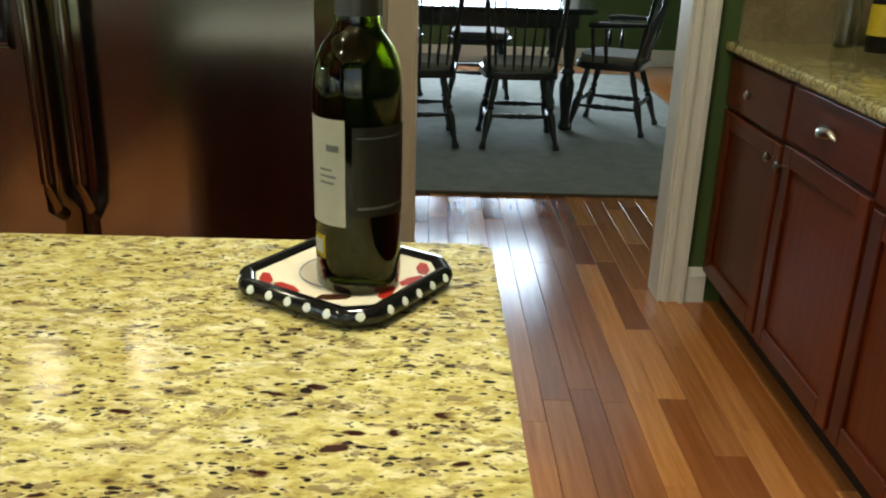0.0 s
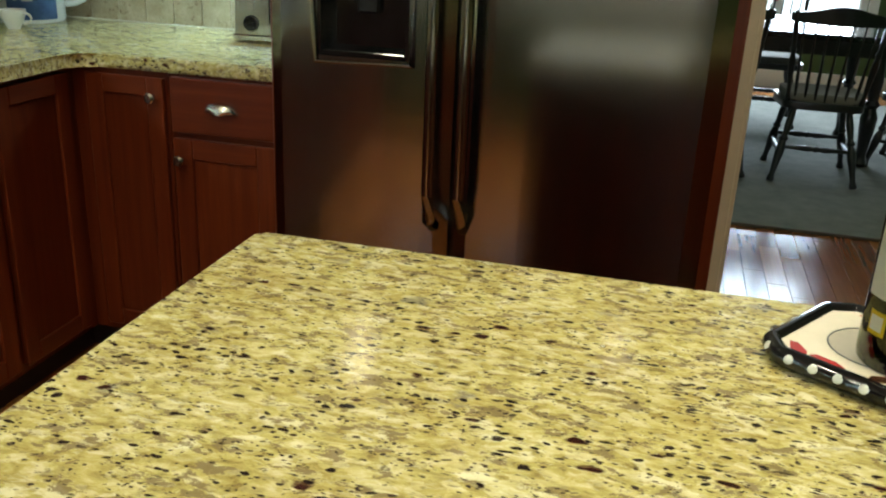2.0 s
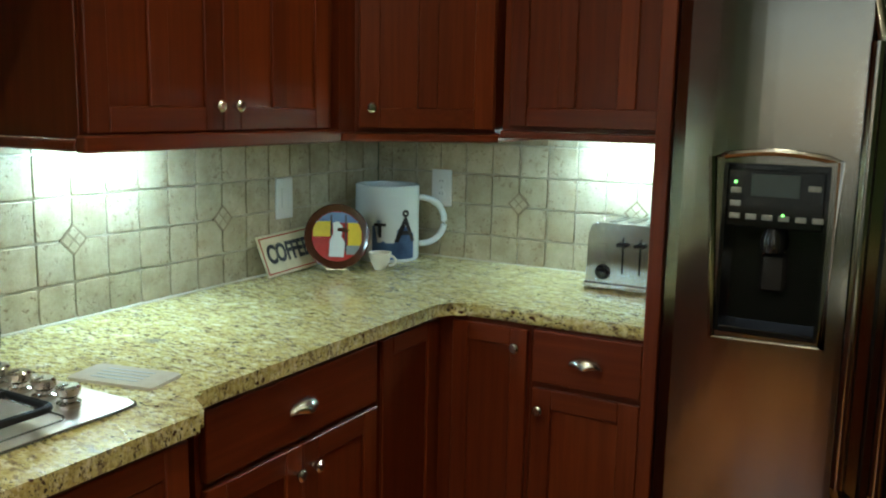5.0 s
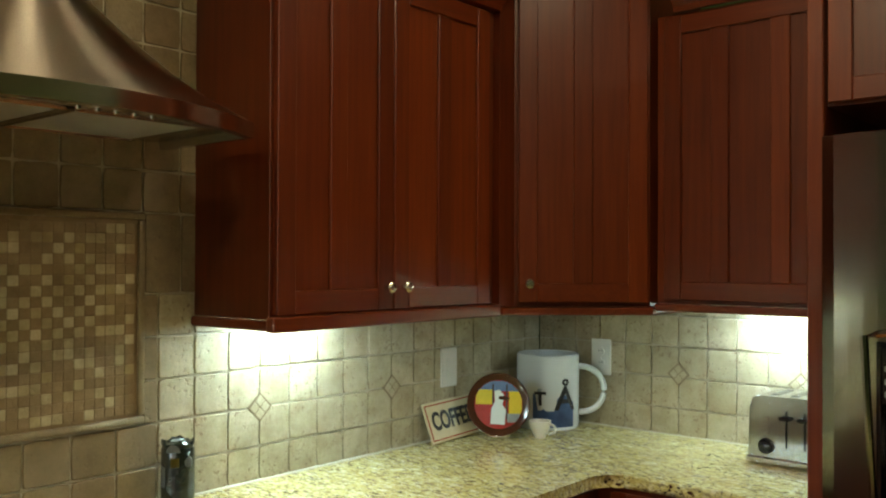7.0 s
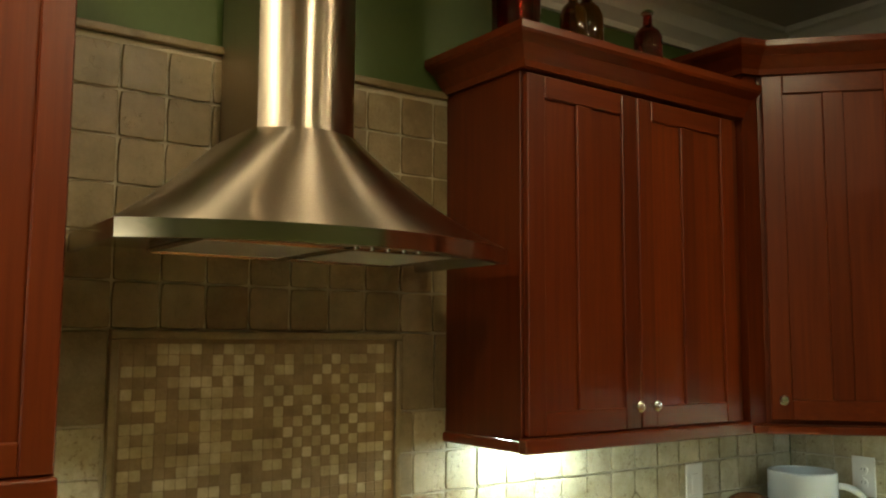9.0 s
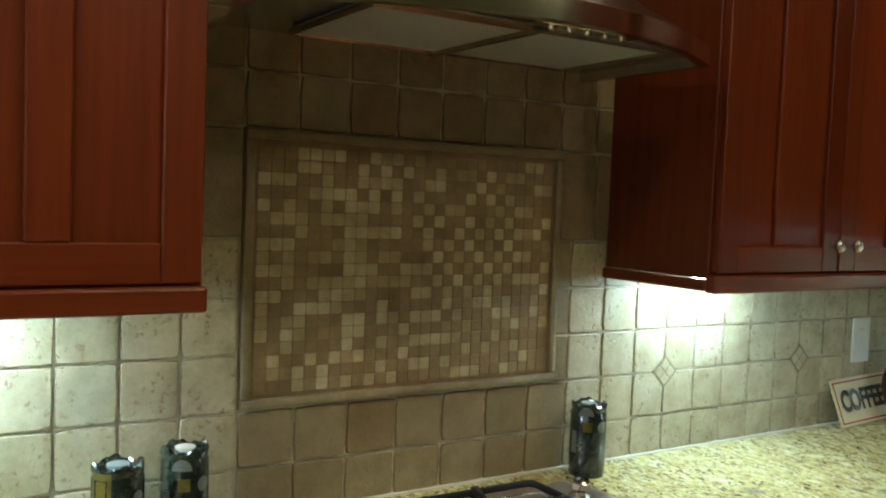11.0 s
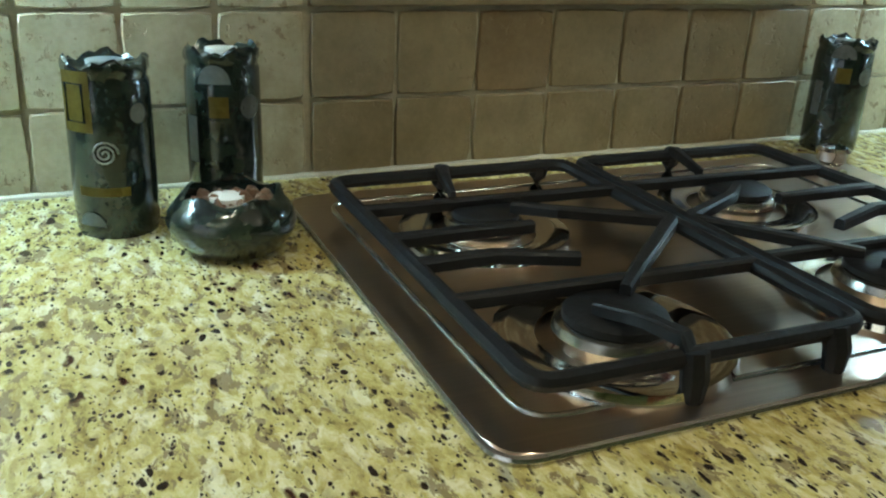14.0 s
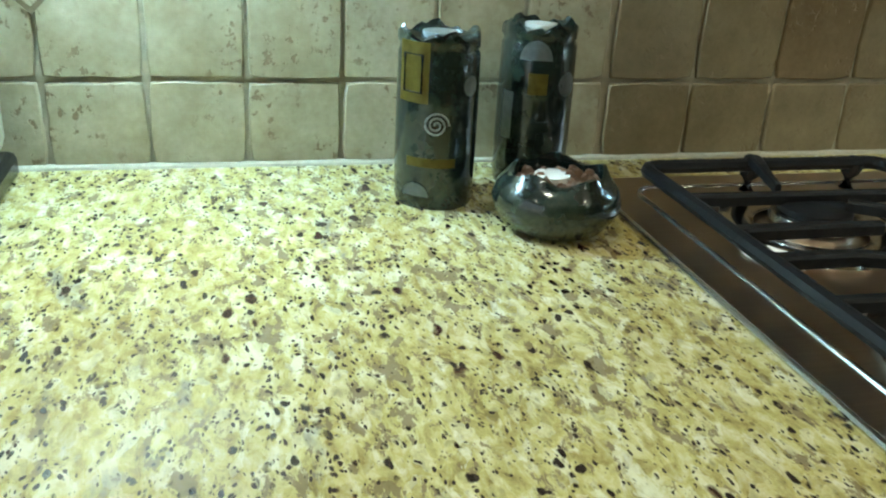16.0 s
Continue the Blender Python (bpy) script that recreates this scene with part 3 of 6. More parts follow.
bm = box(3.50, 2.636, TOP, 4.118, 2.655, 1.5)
setting("backsplash_side", bm, M_TILE_WARM_DIM, "warm beige stone backsplash at the end of the side counter", "backsplash")


setting("trim_caulk_west", box(-0.0044, -2.5, TOP - 0.012, 0.0105, NW, TOP + 0.0035, 0.003, None, 2), M_GROUT, "sandy caulk bead between worktop and tiles", "caulk")
setting("trim_caulk_north", box(0.0108, NW - 0.0105, TOP - 0.012, 1.249, NW + 0.0044, TOP + 0.0035, 0.003, None, 2), M_GROUT, "sandy caulk bead between worktop and tiles", "caulk")


# ---- cabinet kit: a front lies in a local frame, x along it, z up, y towards the room is negative ----
def front_pose(origin, turn):
    """turn 0: faces south; 90: faces east; 270 (-90): faces west; 45: diagonal."""
    return pose(*origin, 0, 0, turn)


def mat_for(turn):
    return M_CHERRY_Y if abs(turn % 180 - 90) < 20 else M_CHERRY_X


def knob(parent, x, z, m, y=-0.02):
    part("knob", lathe([(0, 0), (0.006, 0), (0.005, 0.012), (0.009, 0.016), (0.0145, 0.020), (0.015, 0.026), (0.010, 0.031), (0, 0.032)], 16, m @ Matrix.Translation((x, y, z)) @ pose(0, 0, 0, 90, 0, 0)), M_NICKEL, parent, "satin nickel knob", True)


def cup_pull(parent, x, z, m, y=-0.02, w=0.048):
    bm = bmesh.new()
    rows = []
    for j in range(7):
        b = j / 6 * math.pi / 2
        row = []
        for i in range(13):
            a = math.pi * i / 12
            row.append(bm.verts.new((-w * math.cos(a) * (0.25 + 0.75 * math.cos(b) ** 0.6 if j < 6 else 0.25), -0.004 - 0.026 * math.sin(b) * math.sin(a) ** 0.5, 0.026 * math.sin(a) * math.cos(b) ** 0.8 if j < 6 else 0.0)))
        rows.append(row)
    for r0, r1 in zip(rows, rows[1:]):
        for i in range(12):
            bm.faces.new((r0[i], r0[i + 1], r1[i + 1], r1[i]))
    bmesh.ops.remove_doubles(bm, verts=bm.verts, dist=0.0002)
    bmesh.ops.solidify(bm, geom=list(bm.faces), thickness=0.002)
    part("cup_pull", moved(bm, m @ Matrix.Translation((x, y, z - 0.01))), M_NICKEL, parent, "satin nickel cup pull", True)


def panel_door(parent, x0, z0, x1, z1, m, turn, panels=2, knob_at=None, stile=0.056, thick=0.02):
    door = part("door", moved(box(x0 + 0.003, -thick + 0.010, z0 + 0.003, x1 - 0.003, 0, z1 - 0.003), m), M_CHERRY, parent)
    f, b = -thick, -thick + 0.0099
    part("stile", moved(box(x0, f, z0, x0 + stile, b, z1, 0.0025), m), M_CHERRY, door)
    part("stile", moved(box(x1 - stile, f, z0, x1, b, z1, 0.0025), m), M_CHERRY, door)
    part("rail", moved(box(x0 + stile, f, z0, x1 - stile, b, z0 + stile, 0.0025), m), mat_for(turn), door)
    part("rail", moved(box(x0 + stile, f, z1 - stile, x1 - stile, b, z1, 0.0025), m), mat_for(turn), door)
    for k in range(1, panels):
        c = x0 + (x1 - x0) * k / panels
        part("stile", moved(box(c - stile / 2, f, z0 + stile, c + stile / 2, b, z1 - stile, 0.0025), m), M_CHERRY, door)
    if knob_at:
        knob(door, knob_at[0], knob_at[1], m)
    return door


def drawer(parent, x0, z0, x1, z1, m, turn, pull=True):
    d = part("drawer", moved(box(x0, -0.02, z0, x1, 0, z1, 0.003, None, 2), m), mat_for(turn), parent)
    if pull == "knob":
        knob(d, (x0 + x1) / 2, (z0 + z1) / 2, m)
    elif pull:
        cup_pull(d, (x0 + x1) / 2, (z0 + z1) / 2, m)
    return d


def base_cabinet(name_label, origin, turn, w, depth, kind, group="base cabinets", pull=True):
    """A base unit, its front's lower left corner at origin (on the floor), kind: what fills the front."""
    m = front_pose(origin, turn)
    cab = thing("base_cabinet", origin, name_label, "cabinet", group)
    part("body", moved(box(0, 0, 0.1, w, depth, TOP - 0.036), m), M_CHERRY, cab)
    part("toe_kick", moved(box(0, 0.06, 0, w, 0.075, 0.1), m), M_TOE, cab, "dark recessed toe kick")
    e = 0.012
    if kind == "drawer_doors":
        drawer(cab, e, 0.715, w - e, 0.868, m, turn, pull)
        h = w / 2
        panel_door(cab, e, 0.125, h - 0.002, 0.70, m, turn, 1, (h - 0.032, 0.64))
        panel_door(cab, h + 0.002, 0.125, w - e, 0.70, m, turn, 1, (h + 0.032, 0.64))
    elif kind == "drawer_door":
        drawer(cab, e, 0.728, w - e, 0.875, m, turn, pull)
        panel_door(cab, e, 0.125, w - e, 0.712, m, turn, 1, (e + 0.026, 0.655))
    elif kind == "door":
        panel_door(cab, e, 0.125, w - e, 0.875, m, turn, 1, (w - 0.045, 0.83))
    elif kind == "door_left":
        drawer(cab, e, 0.715, w - e, 0.868, m, turn, pull)
        panel_door(cab, e, 0.125, w - e, 0.70, m, turn, 1, (w - e - 0.03, 0.66))
    elif kind == "plain":
        panel_door(cab, e, 0.125, w / 2 - 0.002, 0.868, m, turn, 1, (w / 2 - 0.03, 0.66))
        panel_door(cab, w / 2 + 0.002, 0.125, w - e, 0.868, m, turn, 1, (w / 2 + 0.03, 0.66))
    return cab


# west run, fronts facing east (x along +y)
XF = 0.632
base_cabinet("dark cherry base cabinet with one drawer over two doors", (XF, 0.862, 0), 90, 0.628, 0.625, "drawer_doors")
base_cabinet("dark cherry cooktop cabinet that stands proud of its neighbours", (0.717, -0.115, 0), 90, 0.875, 0.71, "plain")
base_cabinet("dark cherry base cabinet beside the cooktop", (XF, -0.80, 0), 90, 0.66, 0.625, "drawer_doors")
base_cabinet("dark cherry base cabinet", (XF, -1.50, 0), 90, 0.68, 0.625, "drawer_doors")
base_cabinet("dark cherry base cabinet", (XF, -2.2, 0), 90, 0.68, 0.625, "drawer_doors")
# corner and north run, fronts facing south
NF = 1.83
corner = thing("corner_base_cabinet", (0.63, NF, 0), "dark cherry corner base cabinet with a tall panelled door", "cabinet")
part("body", prism([(0.01, 1.492), (XF, 1.492), (XF, NF), (0.923, NF), (0.923, NW - 0.02), (0.01, NW - 0.02)], 0.1, TOP - 0.036), M_CHERRY, corner)
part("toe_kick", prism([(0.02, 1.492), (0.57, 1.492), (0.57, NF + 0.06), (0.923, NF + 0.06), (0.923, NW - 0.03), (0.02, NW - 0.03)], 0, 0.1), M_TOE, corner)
mN = front_pose((0.655, NF, 0), 0)
panel_door(corner, 0.03, 0.125, 0.262, 0.868, mN, 0, 1, (0.234, 0.818), 0.05)
mW = front_pose((XF, 1.492, 0), 90)
panel_door(corner, 0.012, 0.125, 0.29, 0.868, mW, 90, 1, None, 0.05)
base_cabinet("dark cherry base cabinet with a single drawer above a door", (0.926, NF, 0), 0, 0.324, 0.61, "drawer_door")
# island
isl = thing("kitchen_island", (2.17, 0.34, 0), "dark cherry kitchen island under a granite worktop", "island")
part("body", box(1.775, 0.04, 0.1, 2.55, 0.65, TOP - 0.036), M_CHERRY, isl)
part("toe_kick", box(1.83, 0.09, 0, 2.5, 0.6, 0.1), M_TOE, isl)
for k in range(2):
    panel_door(isl, 0.012 + k * 0.385, 0.125, 0.385 + k * 0.385, 0.87, front_pose((2.555, 0.65, 0), 180), 180, 2, (0.35 + k * 0.07, 0.8))
panel_door(isl, 0.012, 0.125, 0.6, 0.87, front_pose((2.55, 0.04, 0), 90), 90, 2)
panel_door(isl, 0.012, 0.125, 0.6, 0.87, front_pose((1.775, 0.65, 0), -90), -90, 2)
# side cabinets, fronts facing west (x along -y)
EF = 3.502
base_cabinet("dark cherry side cabinet with a narrow knobbed drawer over a door", (EF, 2.65, 0), -90, 0.535, 0.61, "door_left", "side base cabinets", "knob")
base_cabinet("dark cherry side cabinet with a cup-pull drawer over a door", (EF, 2.115, 0), -90, 0.53, 0.61, "drawer_door", "side base cabinets")
base_cabinet("dark cherry side cabinet with a drawer over two doors", (EF, 1.585, 0), -90, 0.7, 0.61, "drawer_doors", "side base cabinets")
base_cabinet("dark cherry side cabinet with a drawer over two doors", (EF, 0.885, 0), -90, 0.7, 0.61, "drawer_doors", "side base cabinets")

# ---- wall cabinets ----
BOT = 1.385


def crown_path(parent, pts, z0, h=0.088, out=0.075):
    """A stepped cornice along a run of front corners (x, y), outward to the right of the way."""
    prof = [(0, 0), (0.012, 0), (0.016, h * 0.18), (out * 0.35, h * 0.30), (out * 0.6, h * 0.55), (out * 0.92, h * 0.72), (out, h * 0.8), (out, h), (0, h)]
    v = [Vector(p) for p in pts]
    bm = bmesh.new()
    rings = []
    for i, p in enumerate(v):
        d0 = (v[i] - v[i - 1]).normalized() if i else (v[1] - v[0]).normalized()
        d1 = (v[i + 1] - v[i]).normalized() if i < len(v) - 1 else d0
        n0, n1 = Vector((d0.y, -d0.x)), Vector((d1.y, -d1.x))
        n = (n0 + n1) / (1 + n0.dot(n1))
        rings.append([bm.verts.new((p.x + n.x * a, p.y + n.y * a, z0 + b)) for a, b in prof])
    k = len(prof)
    for a, b in zip(rings, rings[1:]):
        for i in range(k):
            bm.faces.new((a[i], a[(i + 1) % k], b[(i + 1) % k], b[i]))
    bm.faces.new(rings[0])
    bm.faces.new(rings[-1][::-1])
    part("cornice", bm, M_CHERRY_Y, parent, "stepped cherry cornice")


def under_light(name_at, x0, y0, x1, y1, z):
    lamp = thing("under_cabinet_light", ((x0 + x1) / 2, (y0 + y1) / 2, z), "slim lit white under-cabinet strip light", "light", "under-cabinet lights")
    part("housing", box(x0 - 0.012, y0 - 0.012, z - 0.014, x1 + 0.012, y1 + 0.012, z, 0.003), M_WHITE, lamp)
    part("diffuser", box(x0, y0, z - 0.02, x1, y1, z - 0.0145, 0.002), M_UNDER, lamp, "glowing white diffuser")


def wall_cabinet(label, y0, y1, z1, doors, crown_pts):
    cab = thing("wall_cabinet", (0.0, y0, BOT), label, "cabinet", "wall cabinets")
    part("body", box(0.002, y0, BOT, 0.31, y1, z1, 0.002), M_CHERRY, cab)
    part("light_rail", box(0.312, y0 - 0.012, BOT - 0.028, 0.342, y1, BOT + 0.009, 0.005, None, 2), M_CHERRY_Y, cab, "moulded cherry light rail")
    part("light_rail", box(0.002, y0 - 0.012, BOT - 0.026, 0.3115, y0 + 0.012, BOT - 0.001, 0.006, None, 2), M_CHERRY_X, cab)
    part("light_rail", box(0.002, y1 - 0.02, BOT - 0.026, 0.3115, y1, BOT - 0.001, 0.006, None, 2), M_CHERRY_X, cab)
    m = front_pose((0.31, y0, 0), 90)
    for a, b, kx in doors:
        panel_door(cab, a - y0, BOT + 0.012, b - y0, z1 - 0.008, m, 90, 2, (kx - y0, BOT + 0.072), 0.057)
    crown_path(cab, crown_pts, z1)
    return cab


TOPZ = 2.297
wall_cabinet("cherry wall cabinet with two panelled doors and a cornice", 0.880, 1.745, TOPZ, [(0.888, 1.281, 1.251), (1.285, 1.70, 1.316)], [(0.0, 0.880), (0.33, 0.880), (0.33, 1.745)])
wall_cabinet("cherry wall cabinet with panelled doors", -0.985, -0.165, TOPZ, [(-0.98, -0.577, -0.605), (-0.573, -0.17, -0.55)], [(0.33, -0.985), (0.33, -0.165), (0.0, -0.165)][::1])
wall_cabinet("cherry wall cabinet with panelled doors", -1.85, -1.0, TOPZ, [(-1.84, -1.43, -1.455), (-1.425, -1.01, -1.4)], [(0.33, -1.85), (0.33, -1.0)])
# diagonal corner cabinet, taller
D1, D2 = Vector((0.352, 1.80)), Vector((0.668, 2.092))
cc = thing("corner_wall_cabinet", (0.2, 2.2, BOT), "tall diagonal cherry corner wall cabinet with a cornice", "cabinet")
dn = Vector((D2.y - D1.y, -(D2.x - D1.x))).normalized()
b1, b2 = D1 - dn * 0.02, D2 - dn * 0.02
CTOP = 2.45
part("body", prism([(0.002, 1.75), (0.33, 1.75), (b1.x, b1.y), (b2.x, b2.y), (0.668, NW - 0.004), (0.002, NW - 0.004)], BOT, CTOP), M_CHERRY, cc)
part("light_rail", prism([(0.002, 1.748), (0.345, 1.748), (D1.x + 0.01, D1.y - 0.012), (D2.x + 0.01, D2.y - 0.01), (0.674, NW - 0.006), (0.002, NW - 0.006)], BOT - 0.026, BOT - 0.001, 0.006), M_CHERRY_Y, cc)
ang = math.degrees(math.atan2(D2.y - D1.y, D2.x - D1.x))
mC = front_pose((b1.x, b1.y, 0), ang)
LD = (D2 - D1).length
panel_door(cc, 0.012, BOT + 0.012, LD - 0.012, CTOP - 0.012, mC, ang, 2, (0.045, BOT + 0.072), 0.06)
crown_path(cc, [(0.12, 1.75), (0.335, 1.75), (D1.x, D1.y), (D2.x, D2.y), (0.672, 2.3)], CTOP - 0.013)
# north wall cabinet
NU = 2.105
nc = thing("wall_cabinet", (0.672, NU, BOT), "cherry wall cabinet with a wide three-panel front beside the refrigerator", "cabinet", "wall cabinets")
part("body", box(0.672, NU + 0.02, BOT + 0.012, 1.248, NW - 0.004, TOPZ), M_CHERRY, nc)
part("light_rail", box(0.676, NU - 0.012, BOT - 0.012, 1.248, NU + 0.02, BOT + 0.011, 0.006, None, 2), M_CHERRY_X, nc)
mU = front_pose((0.672, NU + 0.02, 0), 0)
panel_door(nc, 0.03, BOT + 0.024, 0.572, TOPZ - 0.01, mU, 0, 3)
crown_path(nc, [(0.74, NU), (1.25, NU)], TOPZ)
# refrigerator surround
sp = thing("refrigerator_surround", (1.27, 1.76, 0), "tall cherry side panels and cabinet over the refrigerator", "cabinet")
part("side_panel", box(1.252, 1.765, 0, 1.29, NW - 0.006, TOPZ, 0.003), M_CHERRY, sp)
part("side_panel", box(2.322, 1.70, 0, 2.352, NW - 0.006, TOPZ, 0.003), M_CHERRY, sp)
part("top_box", box(1.29, 1.80, 1.905, 2.318, NW - 0.006, TOPZ), M_CHERRY, sp)
mO = front_pose((1.29, 1.80, 0), 0)
panel_door(sp, 0.006, 1.912, 0.512, TOPZ - 0.01, mO, 0, 1, (0.48, 1.95))
panel_door(sp, 0.516, 1.912, 1.022, TOPZ - 0.01, mO, 0, 1, (0.55, 1.95))
crown_path(sp, [(1.252, 1.765), (2.35, 1.765)], TOPZ)
# strip lights
under_light("b", 0.07, 1.0, 0.13, 1.29, BOT - 0.001)
under_light("n", 0.86, 2.32, 1.22, 2.38, BOT + 0.0115)
under_light("a", 0.07, -0.96, 0.13, -0.40, BOT - 0.001)
under_light("c", 0.07, -1.75, 0.13, -1.2, BOT - 0.001)

# ---- refrigerator ----
FX0, FX1, FG, FY = 1.356, 2.318, 1.774, 1.525
fr = thing("refrigerator", (1.82, 1.9, 0), "stainless steel side-by-side refrigerator with a black dispenser", "refrigerator")
part("body", box(FX0 + 0.006, FY + 0.062, 0.02, FX1 - 0.006, 2.40, 1.79, 0.006), M_BLACK, fr, "dark grey case")


def fridge_door(x0, x1, cut=None):
    n = 14
    bm = bmesh.new()
    pts = []
    for i in range(n + 1):
        t = i / n
        x = x0 + (x1 - x0) * t
        edge = min(t, 1 - t) * (x1 - x0)
        y = FY + 0.010 * (2 * t - 1) ** 2 + (0.018 * (1 - math.sqrt(max(0, 1 - (1 - min(1, edge / 0.018)) ** 2))))
        pts.append((x, y))
    poly = pts + [(x1, FY + 0.06), (x0, FY + 0.06)]
    spans = [(0.06, 1.80, poly)] if cut is None else []
    if cut:
        cx0, cx1, z0, z1 = cut
        def clip(a, b):
            mid = [(x, y) for x, y in pts if a < x < b]
            def at(x):
                for (xa, ya), (xb, yb) in zip(pts, pts[1:]):
                    if xa <= x <= xb:
                        return ya + (yb - ya) * (x - xa) / (xb - xa)
                return pts[-1][1]
            return [(a, at(a))] + mid + [(b, at(b)), (b, FY + 0.06), (a, FY + 0.06)]
        spans = [(0.06, z0, poly), (z1, 1.80, poly), (z0, z1, clip(x0, cx0)), (z0, z1, clip(cx1, x1))]
    for z0, z1, pl in spans:
        prism(pl, z0, z1, 0.0, 1, bm)
    bmesh.ops.remove_doubles(bm, verts=bm.verts, dist=0.00005)
    return bm


DX0, DX1, DZ0, DZ1 = 1.471, 1.675, 1.012, 1.366
dl = part("door", fridge_door(FX0, FG - 0.004, (DX0, DX1, DZ0, DZ1)), M_FRIDGE, fr, "freezer door with dispenser")
dr = part("door", fridge_door(FG + 0.004, FX1), M_FRIDGE, fr, "wide refrigerator door")
part("grille", box(FX0 + 0.01, FY + 0.03, 0.0, FX1 - 0.01, FY + 0.06, 0.056, 0.003), M_BLACK, fr)
for x, dd in ((FG - 0.034, dl), (FG + 0.034, dr)):
    pts = [(x, FY + 0.012, 0.655), (x, FY - 0.03, 0.68), (x, FY - 0.042, 0.74), (x, FY - 0.046, 1.1), (x, FY - 0.042, 1.6), (x, FY - 0.03, 1.67), (x, FY + 0.012, 1.695)]
    part("handle", tube(pts, 0.0145, 12), M_FRIDGE, dd, "long bowed steel handle", True)
# dispenser
disp = part("dispenser", box(DX0, FY + 0.052, DZ0, DX1, FY + 0.058, DZ1), M_GLOSS_BLACK, dl, "black ice and water dispenser")
part("side_wall", box(DX0, FY + 0.004, DZ0, DX0 + 0.008, FY + 0.0515, DZ1), M_GLOSS_BLACK, disp)
part("side_wall", box(DX1 - 0.008, FY + 0.004, DZ0, DX1, FY + 0.0515, DZ1), M_GLOSS_BLACK, disp)
part("drip_tray", box(DX0 + 0.0085, FY + 0.004, DZ0, DX1 - 0.0085, FY + 0.0515, DZ0 + 0.012, 0.002), M_GLOSS_BLACK, disp)
part("dispenser_panel", box(DX0 + 0.008, FY + 0.006, 1.235, DX1 - 0.008, FY + 0.05, DZ1 - 0.012, 0.003), M_GLOSS_BLACK, fr, "black dispenser control panel")
rimpts = [(DX0 - 0.004, 0.998)] + [(DX0 - 0.024 + (DX1 - DX0 + 0.042) * t, 1.376 + 0.014 * math.sin(math.pi * t)) for t in [i / 10 for i in range(11)]] + [(DX1 + 0.008, 1.003)]
part("dispenser_rim", tube([(x, FY + 0.001, z) for x, z in rimpts], 0.008, 8, True), M_FRIDGE, fr, "raised steel rim", True)
part("display", box(DX0 + 0.055, FY + 0.0035, 1.30, DX1 - 0.055, FY + 0.0058, 1.345, 0.001), M_SCREEN, fr)
for i in range(6):
    part("button", box(DX0 + 0.016 + i * 0.032, FY + 0.002, 1.252, DX0 + 0.037 + i * 0.032, FY + 0.0058, 1.263, 0.001), M_MOTIF_GREY, fr)
for z in (1.278, 1.305):
    part("button", box(DX0 + 0.016, FY + 0.002, z, DX0 + 0.037, FY + 0.0058, z + 0.011, 0.001), M_MOTIF_GREY, fr)
part("button", box(DX1 - 0.04, FY + 0.002, 1.315, DX1 - 0.016, FY + 0.0058, 1.326, 0.001), M_MOTIF_GREY, fr)
part("indicator", box(DX0 + 0.022, FY + 0.002, 1.325, DX0 + 0.027, FY + 0.0058, 1.330), M_LED, fr, "green indicator light")
part("indicator", box(DX0 + 0.118, FY + 0.0005, 1.262, DX0 + 0.123, FY + 0.0018, 1.267), M_LED, fr, "green indicator light")
part("spout", lathe([(0.022, 0), (0.026, 0.02), (0.018, 0.05), (0, 0.05)], 16, Matrix.Translation(((DX0 + DX1) / 2, FY + 0.03, 1.185))), M_BLACK, fr, "", True)
part("paddle", box(1.55, FY + 0.03, 1.10, 1.60, FY + 0.045, 1.18, 0.006), M_BLACK, fr)

# ---- range hood ----
HC = 0.348
hood = thing("range_hood", (0.2, HC, 1.80), "brushed stainless steel chimney range hood with a bowed front", "range hood")


def hood_ring(half, front, side_x, z, n=14):
    """Outline, from the wall's south corner round the bowed front to the north one."""
    pts = [(0.0, HC - half, z)]
    for i in range(n + 1):
        t = i / n
        s = 2 * t - 1
        pts.append((side_x + (front - side_x) * (1 - s * s), HC + half * s, z))
    pts.append((0.0, HC + half, z))
    return pts


def skin(rings, cap_lo=False, cap_hi=False):
    bm = bmesh.new()
    vs = [[bm.verts.new(p) for p in r] for r in rings]
    for a, b in zip(vs, vs[1:]):
        for i in range(len(a) - 1):
            bm.faces.new((a[i], a[i + 1], b[i + 1], b[i]))
    if cap_lo:
        bm.faces.new(vs[0][::-1])
    if cap_hi:
        bm.faces.new(vs[-1])
    return bm


HB, HR = 1.803, 1.838
rings = [hood_ring(0.445, 0.505, 0.36, HR)]
for k in range(1, 11):
    t = k / 10
    e = t ** 0.82
    rings.append(hood_ring(0.445 + (0.128 - 0.445) * e, 0.505 + (0.285 - 0.505) * e, 0.36 + (0.215 - 0.36) * e, HR + 0.008 + (2.065 - HR) * t ** 1.15))
part("canopy", skin(rings), M_STEEL_V, hood, "flared brushed steel canopy", True)
part("rim", skin([hood_ring(0.447, 0.507, 0.362, HB), hood_ring(0.447, 0.507, 0.362, HR)]), M_HOOD_RIM, hood, "polished steel rim band", True)
bm = skin([hood_ring(0.447, 0.507, 0.362, HB), hood_ring(0.43, 0.487, 0.345, HB), hood_ring(0.425, 0.48, 0.34, HB + 0.018)], False, True)
part("underside", bm, M_STEEL, hood, "", True)
part("chimney", skin([hood_ring(0.118, 0.275, 0.21, 2.06), hood_ring(0.118, 0.275, 0.21, CEIL)]), M_STEEL_V, hood, "tall brushed steel chimney", True)
